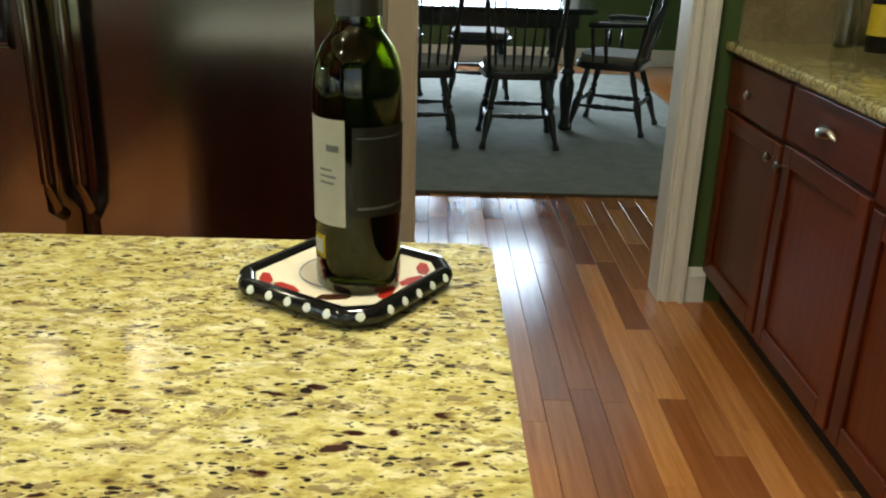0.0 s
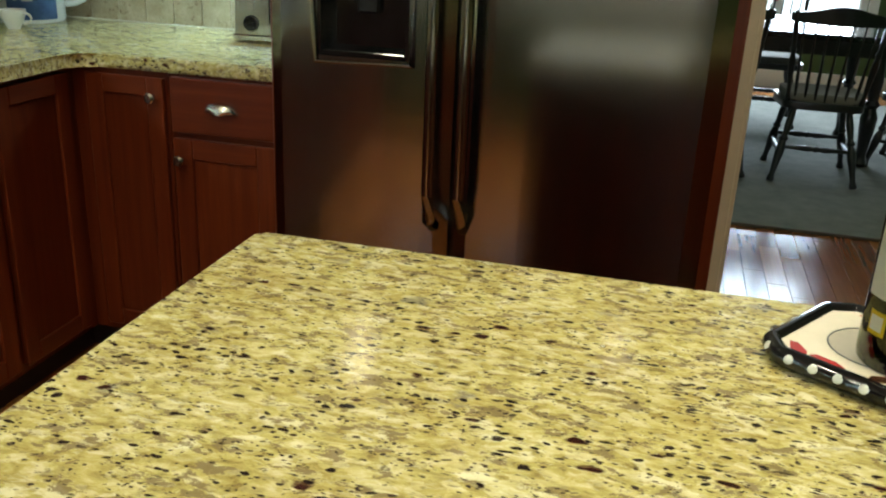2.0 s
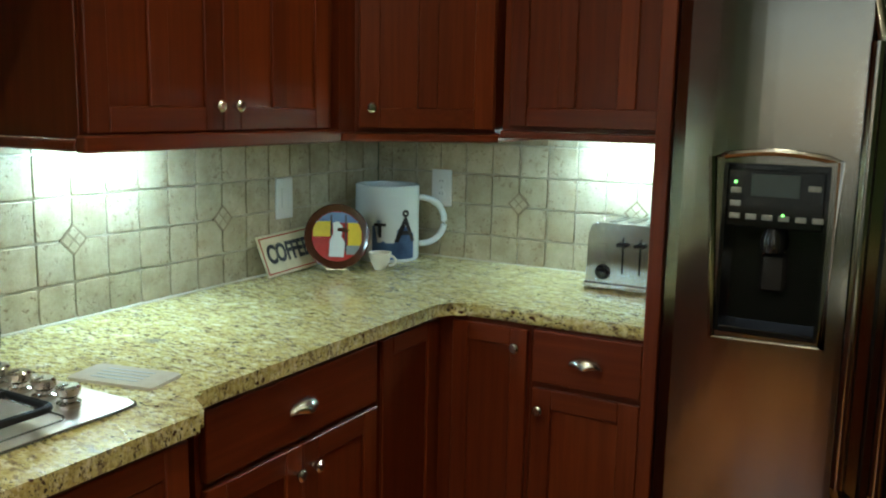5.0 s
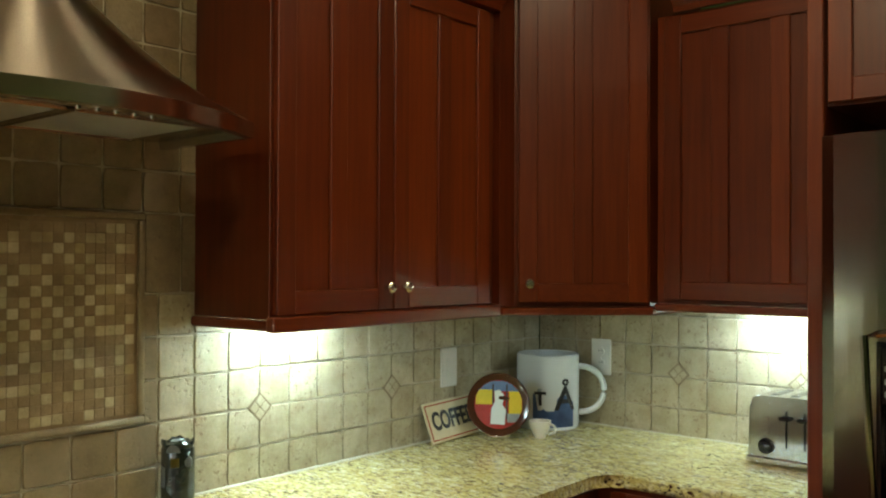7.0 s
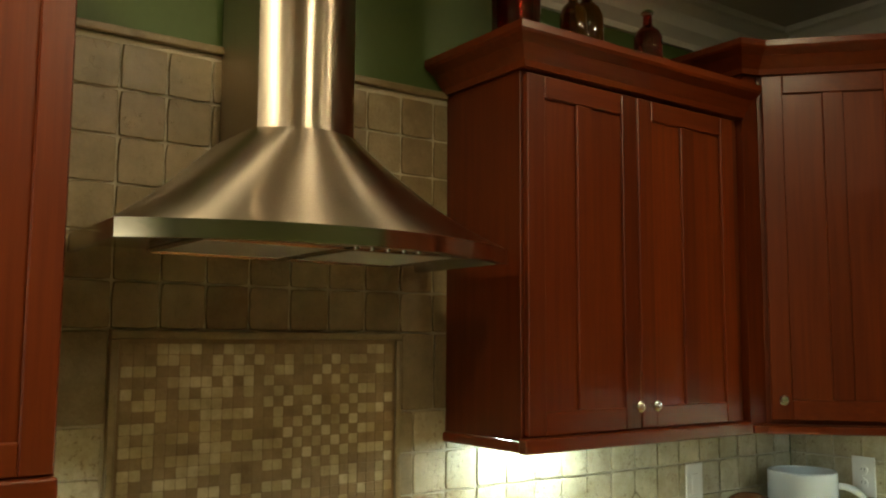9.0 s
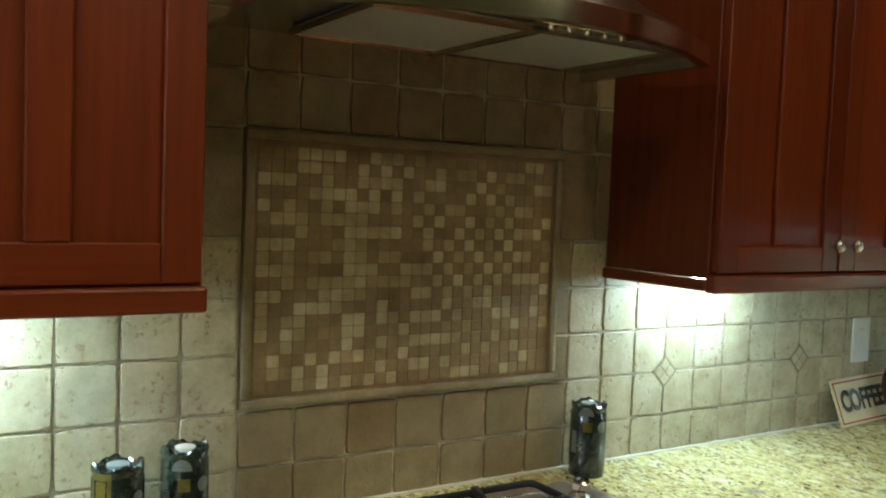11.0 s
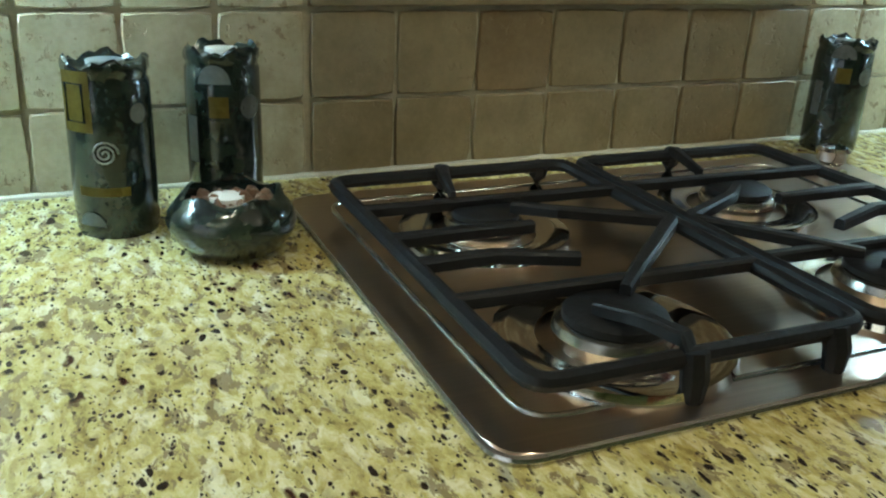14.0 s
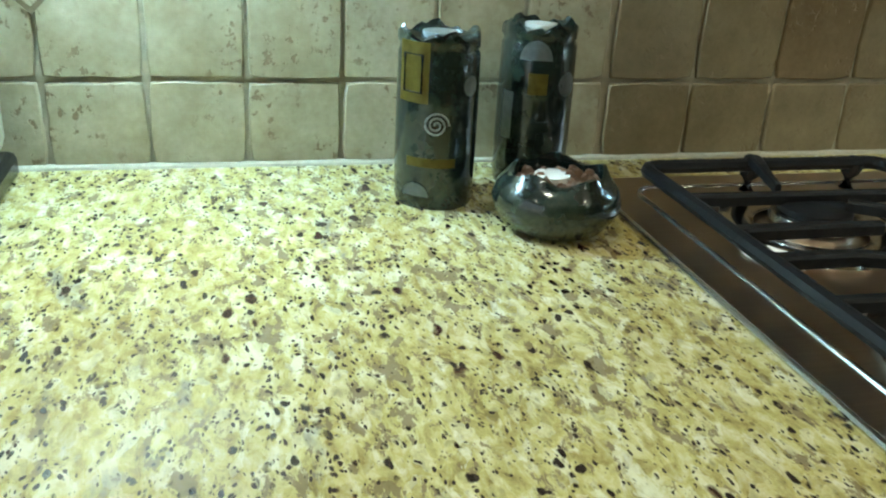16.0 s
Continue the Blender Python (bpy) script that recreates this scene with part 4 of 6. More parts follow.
for a, b in ((HC - 0.30, HC - 0.008), (HC + 0.008, HC + 0.30)):
    f = part("grease_filter", box(0.09, a, HB + 0.006, 0.40, b, HB + 0.016, 0.002), M_FILTER, hood, "fine mesh grease filter")
    part("filter_frame", tube([(0.09, a, HB + 0.006), (0.40, a, HB + 0.006), (0.40, b, HB + 0.006), (0.09, b, HB + 0.006)], 0.006, 6, True), M_STEEL, f)
part("filter_bar", box(0.06, HC - 0.007, HB + 0.002, 0.42, HC + 0.007, HB + 0.014), M_BLACK, hood)
for k in range(5):
    y = 0.30 + k * 0.037
    part("button", lathe([(0, 0), (0.007, 0), (0.006, 0.008), (0, 0.009)], 12, Matrix.Translation((0.447, y + 0.04, HB + 0.006)) @ pose(0, 0, 0, 180, 0, 0)), M_CHROME, hood, "small steel control button", True)
part("control_bar", box(0.43, 0.31, HB + 0.004, 0.462, 0.52, HB + 0.016, 0.003), M_STEEL, hood)

# ---- cooktop ----
CX0, CX1, CY0, CY1 = 0.100, 0.640, -0.056, 0.728
ct = thing("gas_cooktop", (0.36, 0.34, TOP), "stainless steel four-burner gas cooktop with black iron grates", "cooktop")
rim = fillet([(CX0, CY0), (CX1, CY0), (CX1, CY1), (CX0, CY1)], [0.03] * 4)
bm = prism(rim, TOP, TOP + 0.0075, 0.003, 2)
part("tray", bm, M_TRAY, ct, "brushed steel tray with a raised rim", True)
part("rim_edge", tube([(x, y, TOP + 0.0035) for x, y in rim], 0.0036, 8, True), M_STEEL, ct, "bright rolled steel rim", True)
well = fillet([(CX0 + 0.035, CY0 + 0.038), (CX1 - 0.035, CY0 + 0.038), (CX1 - 0.035, 0.605), (CX0 + 0.035, 0.605)], [0.03] * 4)
bm = tube([(x, y, TOP + 0.0068) for x, y in well], 0.0032, 6, True)
part("well_edge", bm, M_STEEL, ct, "", True)
BURN = [(0.525, 0.100, 0.050), (0.275, 0.108, 0.042), (0.285, 0.428, 0.044), (0.522, 0.405, 0.052)]
for bx, by, br in BURN:
    part("drip_ring", lathe([(br + 0.048, 0.0076), (br + 0.046, 0.016), (br + 0.034, 0.017), (br + 0.02, 0.0125), (br + 0.012, 0.0125)], 28, Matrix.Translation((bx, by, TOP))), M_CHROME, ct, "polished drip ring", True)
    b = part("burner", lathe([(br * 0.9, 0.0076), (br, 0.02), (br * 0.95, 0.027), (br * 0.8, 0.029), (0, 0.029)], 24, Matrix.Translation((bx, by, TOP))), M_NICKEL, ct, "cast burner head", True)
    part("burner_cap", lathe([(br * 0.84, 0.0292), (br * 0.84, 0.035), (br * 0.74, 0.038), (0, 0.039)], 24, Matrix.Translation((bx, by, TOP))), M_IRON, b, "black enamel cap", True)
GZ = TOP + 0.041


def bar(pts, w, h=0.0055):
    """A cast bar of flat section along level or sloping points; w: half widths, h: half its height."""
    bm = bmesh.new()
    rings = []
    for i, p in enumerate(pts):
        p = Vector(p)
        d = Vector(pts[min(i + 1, len(pts) - 1)]) - Vector(pts[max(i - 1, 0)])
        s = Vector((d.y, -d.x, 0)).normalized() * w[i]
        u = Vector((0, 0, h))
        rings.append([bm.verts.new(q) for q in (p - s - u, p + s - u, p + s + u * 0.6, p + s * 0.6 + u, p - s * 0.6 + u, p - s + u * 0.6)])
    for a, b in zip(rings, rings[1:]):
        for k in range(6):
            bm.faces.new((a[k], a[(k + 1) % 6], b[(k + 1) % 6], b[k]))
    bm.faces.new(rings[0][::-1])
    bm.faces.new(rings[-1])
    bmesh.ops.recalc_face_normals(bm, faces=bm.faces)
    return bm


GX0, GX1 = 0.158, 0.612
for gy0, gy1, inner in ((-0.020, 0.268, 1), (0.287, 0.568, -1)):
    g = thing("pan_grate", (0.385, (gy0 + gy1) / 2, TOP + 0.011), "black cast iron grate on the cooktop", "grate", "cooktop grates")
    loop = fillet([(GX0, gy0), (GX1, gy0), (GX1, gy1), (GX0, gy1)], [0.02] * 4, 4)
    part("frame", tube([(x, y, GZ - 0.002) for x, y in loop], 0.0076, 8, True), M_IRON, g, "", True)
    out_y, in_y = (gy0, gy1) if inner > 0 else (gy1, gy0)
    for x in (0.262, 0.482):
        part("cross_bar", bar([(x, gy0, GZ), (x + 0.006, gy1, GZ)], [0.0062, 0.0062]), M_IRON, g)
    for bx, by, br in [q for q in BURN if gy0 < q[1] < gy1]:
        x = 0.345 if bx < 0.4 else 0.405
        part("finger", bar([(x, out_y, GZ), (x + 0.006, out_y + inner * 0.07, GZ + 0.003), (x + (0.004 if bx < 0.4 else 0.03), out_y + inner * 0.142, GZ + 0.001)], [0.0085, 0.0075, 0.0055]), M_IRON, g)
        part("finger", bar([(0.372, in_y, GZ), (bx + (0.05 if bx < 0.4 else -0.05), by + inner * 0.055, GZ + 0.004), (bx + (0.018 if bx < 0.4 else -0.018), by + inner * 0.02, GZ + 0.001)], [0.008, 0.0065, 0.005]), M_IRON, g)
        edge, way = (GX0, 1) if bx < 0.4 else (GX1, -1)
        lift = 0.005 if bx < 0.4 else 0.012
        part("horn", bar([(edge - way * 0.003, by + 0.004, GZ - 0.004), (edge + way * 0.004, by, GZ + lift), (edge + way * 0.035, by - 0.010, GZ + lift), (edge + way * 0.085, by - 0.022, GZ + 0.001)], [0.009, 0.0075, 0.0055, 0.003], 0.005), M_IRON, g, "raised curved pan stop")
        part("foot", tube([(edge - way * 0.003, by + 0.004, GZ + 0.004), (edge - way * 0.007, by + 0.004, GZ - 0.015), (edge - way * 0.007, by + 0.004, TOP + 0.0078)], [0.0105, 0.0105, 0.0085], 8), M_IRON, g, "", True)
        part("foot", tube([(edge, in_y - inner * 0.03, GZ), (edge - way * 0.006, in_y - inner * 0.03, GZ - 0.015), (edge - way * 0.006, in_y - inner * 0.03, TOP + 0.0078)], [0.0105, 0.0105, 0.0085], 8), M_IRON, g, "", True)
for kx, ky in ((0.205, 0.655), (0.340, 0.652), (0.405, 0.650), (0.478, 0.648), (0.550, 0.645)):
    kn = part("knob", lathe([(0.0, 0.0076), (0.022, 0.0076), (0.022, 0.015), (0.014, 0.018), (0.014, 0.024), (0.021, 0.03), (0.022, 0.043), (0.018, 0.047), (0, 0.048)], 24, Matrix.Translation((kx, ky, TOP))), M_CHROME, ct, "polished chrome control knob", True)
    part("pointer", box(kx - 0.002, ky - 0.022, TOP + 0.044, kx + 0.002, ky, TOP + 0.0492, 0.0008), M_STEEL, kn)

# ---- objects by the cooktop ----


def raku_vase(x, y, h, r, turn, seed, motifs=True, cap=M_MOTIF_GREY):
    v = thing("ceramic_vase", (x, y, TOP), "dark green glazed slab-built vase with crimped rim and small motifs", "vase", "dark green vases")
    rnd = random.Random(seed)
    ph = [rnd.uniform(0, 6.28) for _ in range(4)]

    def wob(k, a, rr, z):
        lip = max(0.0, (z - h * 0.86) / (h * 0.14))
        w = 1 + 0.012 * math.sin(2 * a + ph[0] + z * 9) + lip * 0.03 * math.sin(5 * a + ph[1]) + lip * 0.035 * math.sin(9 * a + ph[2])
        return rr * w, z + (0.0035 * math.sin(4 * a + ph[3]) + 0.0028 * math.sin(11 * a)) * lip

    prof = [(0, 0), (r * 0.94, 0), (r * 0.98, 0.006), (r, 0.05), (r * 1.0, h * 0.6), (r * 0.985, h * 0.88), (r * 0.94, h * 0.90), (r * 0.935, h * 0.92), (r * 0.985, h * 0.945), (r * 0.97, h * 0.985), (r * 0.9, h), (r * 0.82, h * 0.975), (0, h * 0.955)]
    part("body", lathe(prof, 36, Matrix.Translation((x, y, TOP)), None, wob), M_CERAMIC, v, "", True)
    part("candle", lathe([(0, h * 0.956), (r * 0.42, h * 0.956), (r * 0.42, h * 0.995), (0, h * 1.0)], 20, Matrix.Translation((x, y, TOP))), M_WAX if seed == 2 else cap, v, "tealight in its top", True)
    if motifs:
        def patch(a0, z0, w, hh, mat_, shape="rect", name="motif"):
            bm = bmesh.new()
            nx = 6
            rr = r * 1.017
            if shape == "rect":
                rows = [[bm.verts.new((x + rr * math.cos(a0 + (i / nx - 0.5) * w / r), y + rr * math.sin(a0 + (i / nx - 0.5) * w / r), TOP + z0 + j * hh)) for i in range(nx + 1)] for j in (0, 1)]
                for i in range(nx):
                    bm.faces.new((rows[0][i], rows[0][i + 1], rows[1][i + 1], rows[1][i]))
            else:
                span = math.pi if shape == "half" else 2 * math.pi
                c = bm.verts.new((x + rr * math.cos(a0), y + rr * math.sin(a0), TOP + z0))
                ring = [bm.verts.new((x + rr * math.cos(a0 + w / r * math.cos(span * i / 14)), y + rr * math.sin(a0 + w / r * math.cos(span * i / 14)), TOP + z0 + hh * math.sin(span * i / 14))) for i in range(15)]
                for i in range(14):
                    bm.faces.new((c, ring[i], ring[i + 1]))
            bmesh.ops.solidify(bm, geom=list(bm.faces), thickness=0.0006)
            part(name, bm, mat_, v, "")
        if seed == 1:
            for s, zc in ((0.03, 0.150), ):
                for w_, h_, mt in ((0.034, 0.058, M_MOTIF_OCHRE), (0.024, 0.042, M_CERAMIC), (0.014, 0.026, M_MOTIF_OCHRE)):
                    pass
            a1 = turn - 0.62
            patch(a1, 0.108, 0.034, 0.058, M_MOTIF_OCHRE)
            rr = r * 1.03
            frame_pts = [(-0.010, 0.118), (0.010, 0.118), (0.010, 0.154), (-0.010, 0.154)]
            part("motif_line", tube([(x + rr * math.cos(a1 + s / r), y + rr * math.sin(a1 + s / r), TOP + z) for s, z in frame_pts], 0.0016, 5, True), M_CERAMIC, v)
            sp_pts = []
            for i in range(40):
                a = i / 40 * 5.2 * math.pi
                q = 0.0125 * (1 - i / 44)
                sp_pts.append((x + rr * math.cos(turn + q * math.cos(a) / r), y + rr * math.sin(turn + q * math.cos(a) / r), TOP + 0.088 + q * math.sin(a)))
            part("spiral", tube(sp_pts, 0.0011, 5), M_MOTIF_GREY, v, "incised pale spiral")
            patch(turn - 0.1, 0.045, 0.05, 0.009, M_MOTIF_OCHRE)
            patch(turn - 0.45, 0.014, 0.014, 0.014, M_MOTIF_GREY, "half")
            patch(turn + 0.85, 0.125, 0.009, 0.010, M_MOTIF_GREY, "round")
        else:
            patch(turn, 0.140, 0.017, 0.020, M_MOTIF_GREY, "half")
            patch(turn + 0.1, 0.105, 0.020, 0.022, M_MOTIF_OCHRE)
            patch(turn + 0.95, 0.115, 0.012, 0.013, M_MOTIF_GREY, "round")
            patch(turn - 0.7, 0.055, 0.014, 0.05, M_MOTIF_GREY)
    return v


raku_vase(0.124, -0.236, 0.172, 0.0415, math.atan2(-0.21, 0.87), 1)
raku_vase(0.074, -0.116, 0.173, 0.0405, math.atan2(-0.33, 0.92) - 0.05, 2)
raku_vase(0.064, 0.795, 0.164, 0.041, math.atan2(-0.9, 0.8), 3)

bowl = thing("ceramic_bowl", (0.222, -0.138, TOP), "small round dark green glazed bowl filled with dried petals", "bowl")


def bowl_wob(k, a, r, z):
    lip = 1.0 if k >= 7 else 0.0
    return r * (1 + 0.015 * math.sin(3 * a) + lip * 0.05 * math.sin(4 * a + 1)), z + lip * 0.004 * math.sin(5 * a)


part("body", lathe([(0, 0), (0.034, 0), (0.047, 0.007), (0.058, 0.021), (0.062, 0.034), (0.058, 0.046), (0.051, 0.054), (0.046, 0.060), (0.042, 0.060), (0.043, 0.054), (0.046, 0.045), (0, 0.040)], 36, Matrix.Translation((0.222, -0.138, TOP)), None, bowl_wob), M_CERAMIC, bowl, "", True)
rnd = random.Random(5)
bm = bmesh.new()
for k in range(60):
    a, q = rnd.uniform(0, 6.28), 0.037 * math.sqrt(rnd.random())
    own = bmesh.new()
    bmesh.ops.create_icosphere(own, subdivisions=1, radius=1.0)
    moved(own, pose(0.222 + q * math.cos(a), -0.138 + q * math.sin(a), TOP + 0.042 + rnd.uniform(0, 0.007), rnd.uniform(0, 90), rnd.uniform(0, 90), rnd.uniform(0, 90)) @ Matrix.Diagonal((0.012, 0.008, 0.003, 1)))
    join(bm, own)
petals = part("dried_petals", bm, M_POTPOURRI, bowl, "mixed dried petals and chips")
petals["kind"] = "stuff"
part("tealight", lathe([(0, 0), (0.017, 0), (0.017, 0.01), (0, 0.011)], 20, Matrix.Translation((0.216, -0.142, TOP + 0.044))), M_WAX, bowl, "white tealight")

tv = thing("glass_cutting_board", (0.49, 0.80, TOP), "thin pale glass board with printed lines, part under the cooktop edge", "cutting board")
mT = pose(0.485, 0.825, TOP, 0, 0, 12)
part("board", moved(prism(fillet([(-0.10, -0.052), (0.10, -0.052), (0.10, 0.052), (-0.10, 0.052)], [0.012] * 4), 0.0, 0.006, 0.0015, 1), mT), plain("pale_board", (0.50, 0.44, 0.36), 0.12, 0, 0.12, 40, 0.02), tv)
for k in range(4):
    part("printed_line", moved(box(-0.06, 0.025 - k * 0.018, 0.0062, 0.05, 0.031 - k * 0.018, 0.0068), mT), M_MOTIF_GREY, tv)

ap = thing("bread_bin", (0.16, -0.80, TOP), "cream plastic countertop appliance on a dark base", "appliance")
part("body", box(0.03, -0.96, TOP + 0.03, 0.33, -0.655, TOP + 0.33, 0.02, None, 3), M_APPLIANCE, ap, "", True)
part("base", box(0.025, -0.965, TOP, 0.335, -0.650, TOP + 0.029, 0.008, None, 2), M_BLACK, ap, "dark grey base")

# ---- corner display ----
mug = thing("giant_mug", (0.137, 2.302, TOP), "oversized white china mug with blue city print and letters", "mug")
MX, MY, MR, MH = 0.137, 2.302, 0.114, 0.268
part("cup", lathe([(0, 0), (MR * 0.95, 0), (MR, 0.008), (MR, MH - 0.004), (MR - 0.004, MH), (MR - 0.009, MH - 0.003), (MR - 0.01, 0.03), (0, 0.03)], 48, Matrix.Translation((MX, MY, TOP))), M_MUG, mug, "", True)
HD = Vector((0.85, 0.527))
hp = []
for i in range(21):
    t = math.pi * i / 20
    out = MR - 0.008 + 0.098 * math.sin(t) ** 0.8
    hp.append((MX + HD.x * out, MY + HD.y * out, TOP + 0.137 + 0.084 * math.cos(t)))
part("handle", tube(hp, 0.0115, 12), M_MUG, mug, "thick white loop handle", True)
FACE = math.atan2(-2.64, 1.6)


def wrap(bm_flat, r):
    """Bends a flat patch (x along, z up) round the mug."""
    for v in bm_flat.verts:
        a = FACE + v.co.x / MR
        rr = r + v.co.y
        v.co = Vector((MX + rr * math.cos(a), MY + rr * math.sin(a), TOP + v.co.z))
    return bm_flat


def flat_patch(pts, nx=16):
    """A patch with a top edge given as heights along x."""
    bm = bmesh.new()
    rows = [[bm.verts.new((x, 0, z0)) for x, z0, z1 in pts], [bm.verts.new((x, 0, z1)) for x, z0, z1 in pts]]
    for i in range(len(pts) - 1):
        bm.faces.new((rows[0][i], rows[0][i + 1], rows[1][i + 1], rows[1][i]))
    bmesh.ops.solidify(bm, geom=list(bm.faces), thickness=-0.0004)
    return bm


sky_line = [0.13, 0.13, 0.072, 0.072, 0.078, 0.07, 0.07, 0.07, 0.07, 0.115, 0.122, 0.128, 0.128, 0.118, 0.118, 0.105, 0.10]
xs = [-0.05 + i * 0.010 for i in range(17)]
part("city_print", wrap(flat_patch([(x, 0.012, h) for x, h in zip(xs, sky_line)]), MR + 0.0005), M_BLUE, mug, "blue printed skyline")
part("light_print", wrap(flat_patch([(-0.032 + i * 0.003, 0.10, 0.15) for i in range(6)]), MR + 0.0010), M_PALE_BLUE, mug)


def wrapped_letter(ch, x, z, size):
    cu = bpy.data.curves.new("letter", "FONT")
    cu.body, cu.size, cu.extrude, cu.offset, cu.align_x = ch, size, 0.0006, 0.0022, "CENTER"
    tmp = bpy.data.objects.new("letter", cu)
    scene.collection.objects.link(tmp)
    bpy.context.view_layer.update()
    me = bpy.data.meshes.new_from_object(tmp)
    bpy.data.objects.remove(tmp)
    bm = bmesh.new()
    bm.from_mesh(me)
    bpy.data.meshes.remove(me)
    bmesh.ops.triangulate(bm, faces=bm.faces)
    for v in bm.verts:
        v.co = Vector((x + v.co.x, -v.co.z, z + v.co.y))
    part("letter", wrap(bm, MR + 0.003), M_INK, mug)


wrapped_letter("T", -0.021, 0.092, 0.066)
wrapped_letter("Å", 0.070, 0.076, 0.118)

cup = thing("espresso_cup", (0.245, 2.095, TOP), "small cream china cup in front of the big mug", "cup")
part("bowl", lathe([(0, 0), (0.018, 0), (0.019, 0.005), (0.028, 0.02), (0.037, 0.045), (0.039, 0.058), (0.0365, 0.058), (0.033, 0.04), (0.02, 0.014), (0, 0.012)], 28, Matrix.Translation((0.245, 2.095, TOP))), M_APPLIANCE, cup, "", True)
part("handle", tube([(0.281 + 0.024 * math.sin(math.pi * t), 2.095 + 0.006 * math.sin(math.pi * t), TOP + 0.034 + 0.017 * math.cos(math.pi * t)) for t in [i / 8 for i in range(9)]], 0.004, 8), M_APPLIANCE, cup, "", True)

pl = thing("picture_plate", (0.135, 2.0, TOP), "brown-rimmed plate with a red and yellow painting on a stand", "plate")
face_dir = math.degrees(math.atan2(-2.34, 1.61)) + 90
mP = pose(0.138, 2.0, TOP + 0.113, 0, 0, face_dir) @ pose(0, 0, 0, -12, 0, 0) @ pose(0, 0, 0, 90, 0, 0)
part("rim", lathe([(0.082, 0.003), (0.086, 0.006), (0.104, 0.012), (0.108, 0.010), (0.106, 0.006), (0.088, -0.004), (0, -0.006)], 44, mP), M_BROWN_RIM, pl, "glossy brown rim", True)
part("face", lathe([(0, 0.0035), (0.084, 0.0035), (0.084, 0.0), (0, 0.0)], 44, mP), M_RED, pl, "red painted ground")


def disc_piece(x0, z0, x1, z1, mat_, name, lift=0.0042, R=0.082):
    n = 10
    bm = bmesh.new()
    lo, hi = [], []
    for i in range(n + 1):
        x = x0 + (x1 - x0) * i / n
        lim = math.sqrt(max(0, R * R - x * x))
        a, b = max(z0, -lim), min(z1, lim)
        b = max(a + 1e-5, b)
        lo.append(bm.verts.new((x, a, lift)))
        hi.append(bm.verts.new((x, b, lift)))
    for i in range(n):
        bm.faces.new((lo[i], lo[i + 1], hi[i + 1], hi[i]))
    part(name, moved(bm, mP), mat_, pl)


disc_piece(-0.08, 0.045, 0.08, 0.08, M_BLUE, "painted_band")
disc_piece(-0.078, 0.0, -0.022, 0.05, M_YELLOW, "painted_block", 0.0046)
disc_piece(0.036, -0.03, 0.08, 0.045, M_YELLOW, "painted_block", 0.0046)
disc_piece(0.03, -0.06, 0.075, -0.03, M_MOTIF_GREY, "painted_block", 0.0046)
disc_piece(-0.022, 0.0, -0.016, 0.07, M_INK, "painted_line", 0.0052)
disc_piece(0.026, -0.05, 0.031, 0.07, M_INK, "painted_line", 0.0052)
bm = prism([(-0.026, -0.066), (0.022, -0.068), (0.026, -0.02), (0.014, 0.0), (0.02, 0.03), (0.004, 0.05), (-0.014, 0.045), (-0.012, 0.01), (-0.024, -0.015)], 0.0036, 0.0056)
part("painted_shape", moved(bm, mP), M_MUG, pl, "white painted shape")
bm = prism([(0.0, 0.018), (0.034, 0.012), (0.04, 0.022), (0.02, 0.03), (0.002, 0.028)], 0.0057, 0.0063)
part("painted_shape", moved(bm, mP), M_BROWN_RIM, pl)
mS = pose(0.138, 2.0, TOP, 0, 0, face_dir)
for sx in (-0.035, 0.035):
    part("stand_foot", moved(tube([(sx, -0.055, 0.022), (sx, -0.05, 0.003), (sx, 0.05, 0.003), (sx, 0.055, 0.10)], 0.0025, 6), mS), M_NICKEL, pl, "wire plate stand")
part("stand_bar", moved(tube([(-0.035, -0.052, 0.012), (0.035, -0.052, 0.012)], 0.0025, 6), mS), M_NICKEL, pl)

sg = thing("coffee_sign", (0.045, 1.90, TOP), "cream enamel sign with a red border, leaning on the tiles", "sign")
mG = Matrix.Translation((0.066, 1.885, TOP - 0.014)) @ pose(0, 0, 0, 0, 0, 90) @ pose(0, 0, 0, -21, 0, 0) @ pose(0, 0, 0, 0, -2.2, 0)
part("plate", moved(box(-0.135, 0, 0.022, 0.135, 0.004, 0.158, 0.002), mG), M_SIGN, sg)
bm = box(-0.126, -0.0012, 0.030, 0.126, -0.0002, 0.034)
box(-0.126, -0.0012, 0.146, 0.126, -0.0002, 0.150, 0, bm)
box(-0.126, -0.0012, 0.034, -0.122, -0.0002, 0.146, 0, bm)
box(0.122, -0.0012, 0.034, 0.126, -0.0002, 0.146, 0, bm)
part("border", moved(bm, mG), M_RED, sg, "thin red border")
text_part("lettering", "COFFEE", 0.083, mG @ Matrix.Translation((-0.004, -0.0012, 0.09)) @ pose(0, 0, 0, 90, 0, 0) @ Matrix.Diagonal((0.72, 1.0, 1, 1)), M_INK, sg, 0.0006, 0.0028, "bold black lettering")


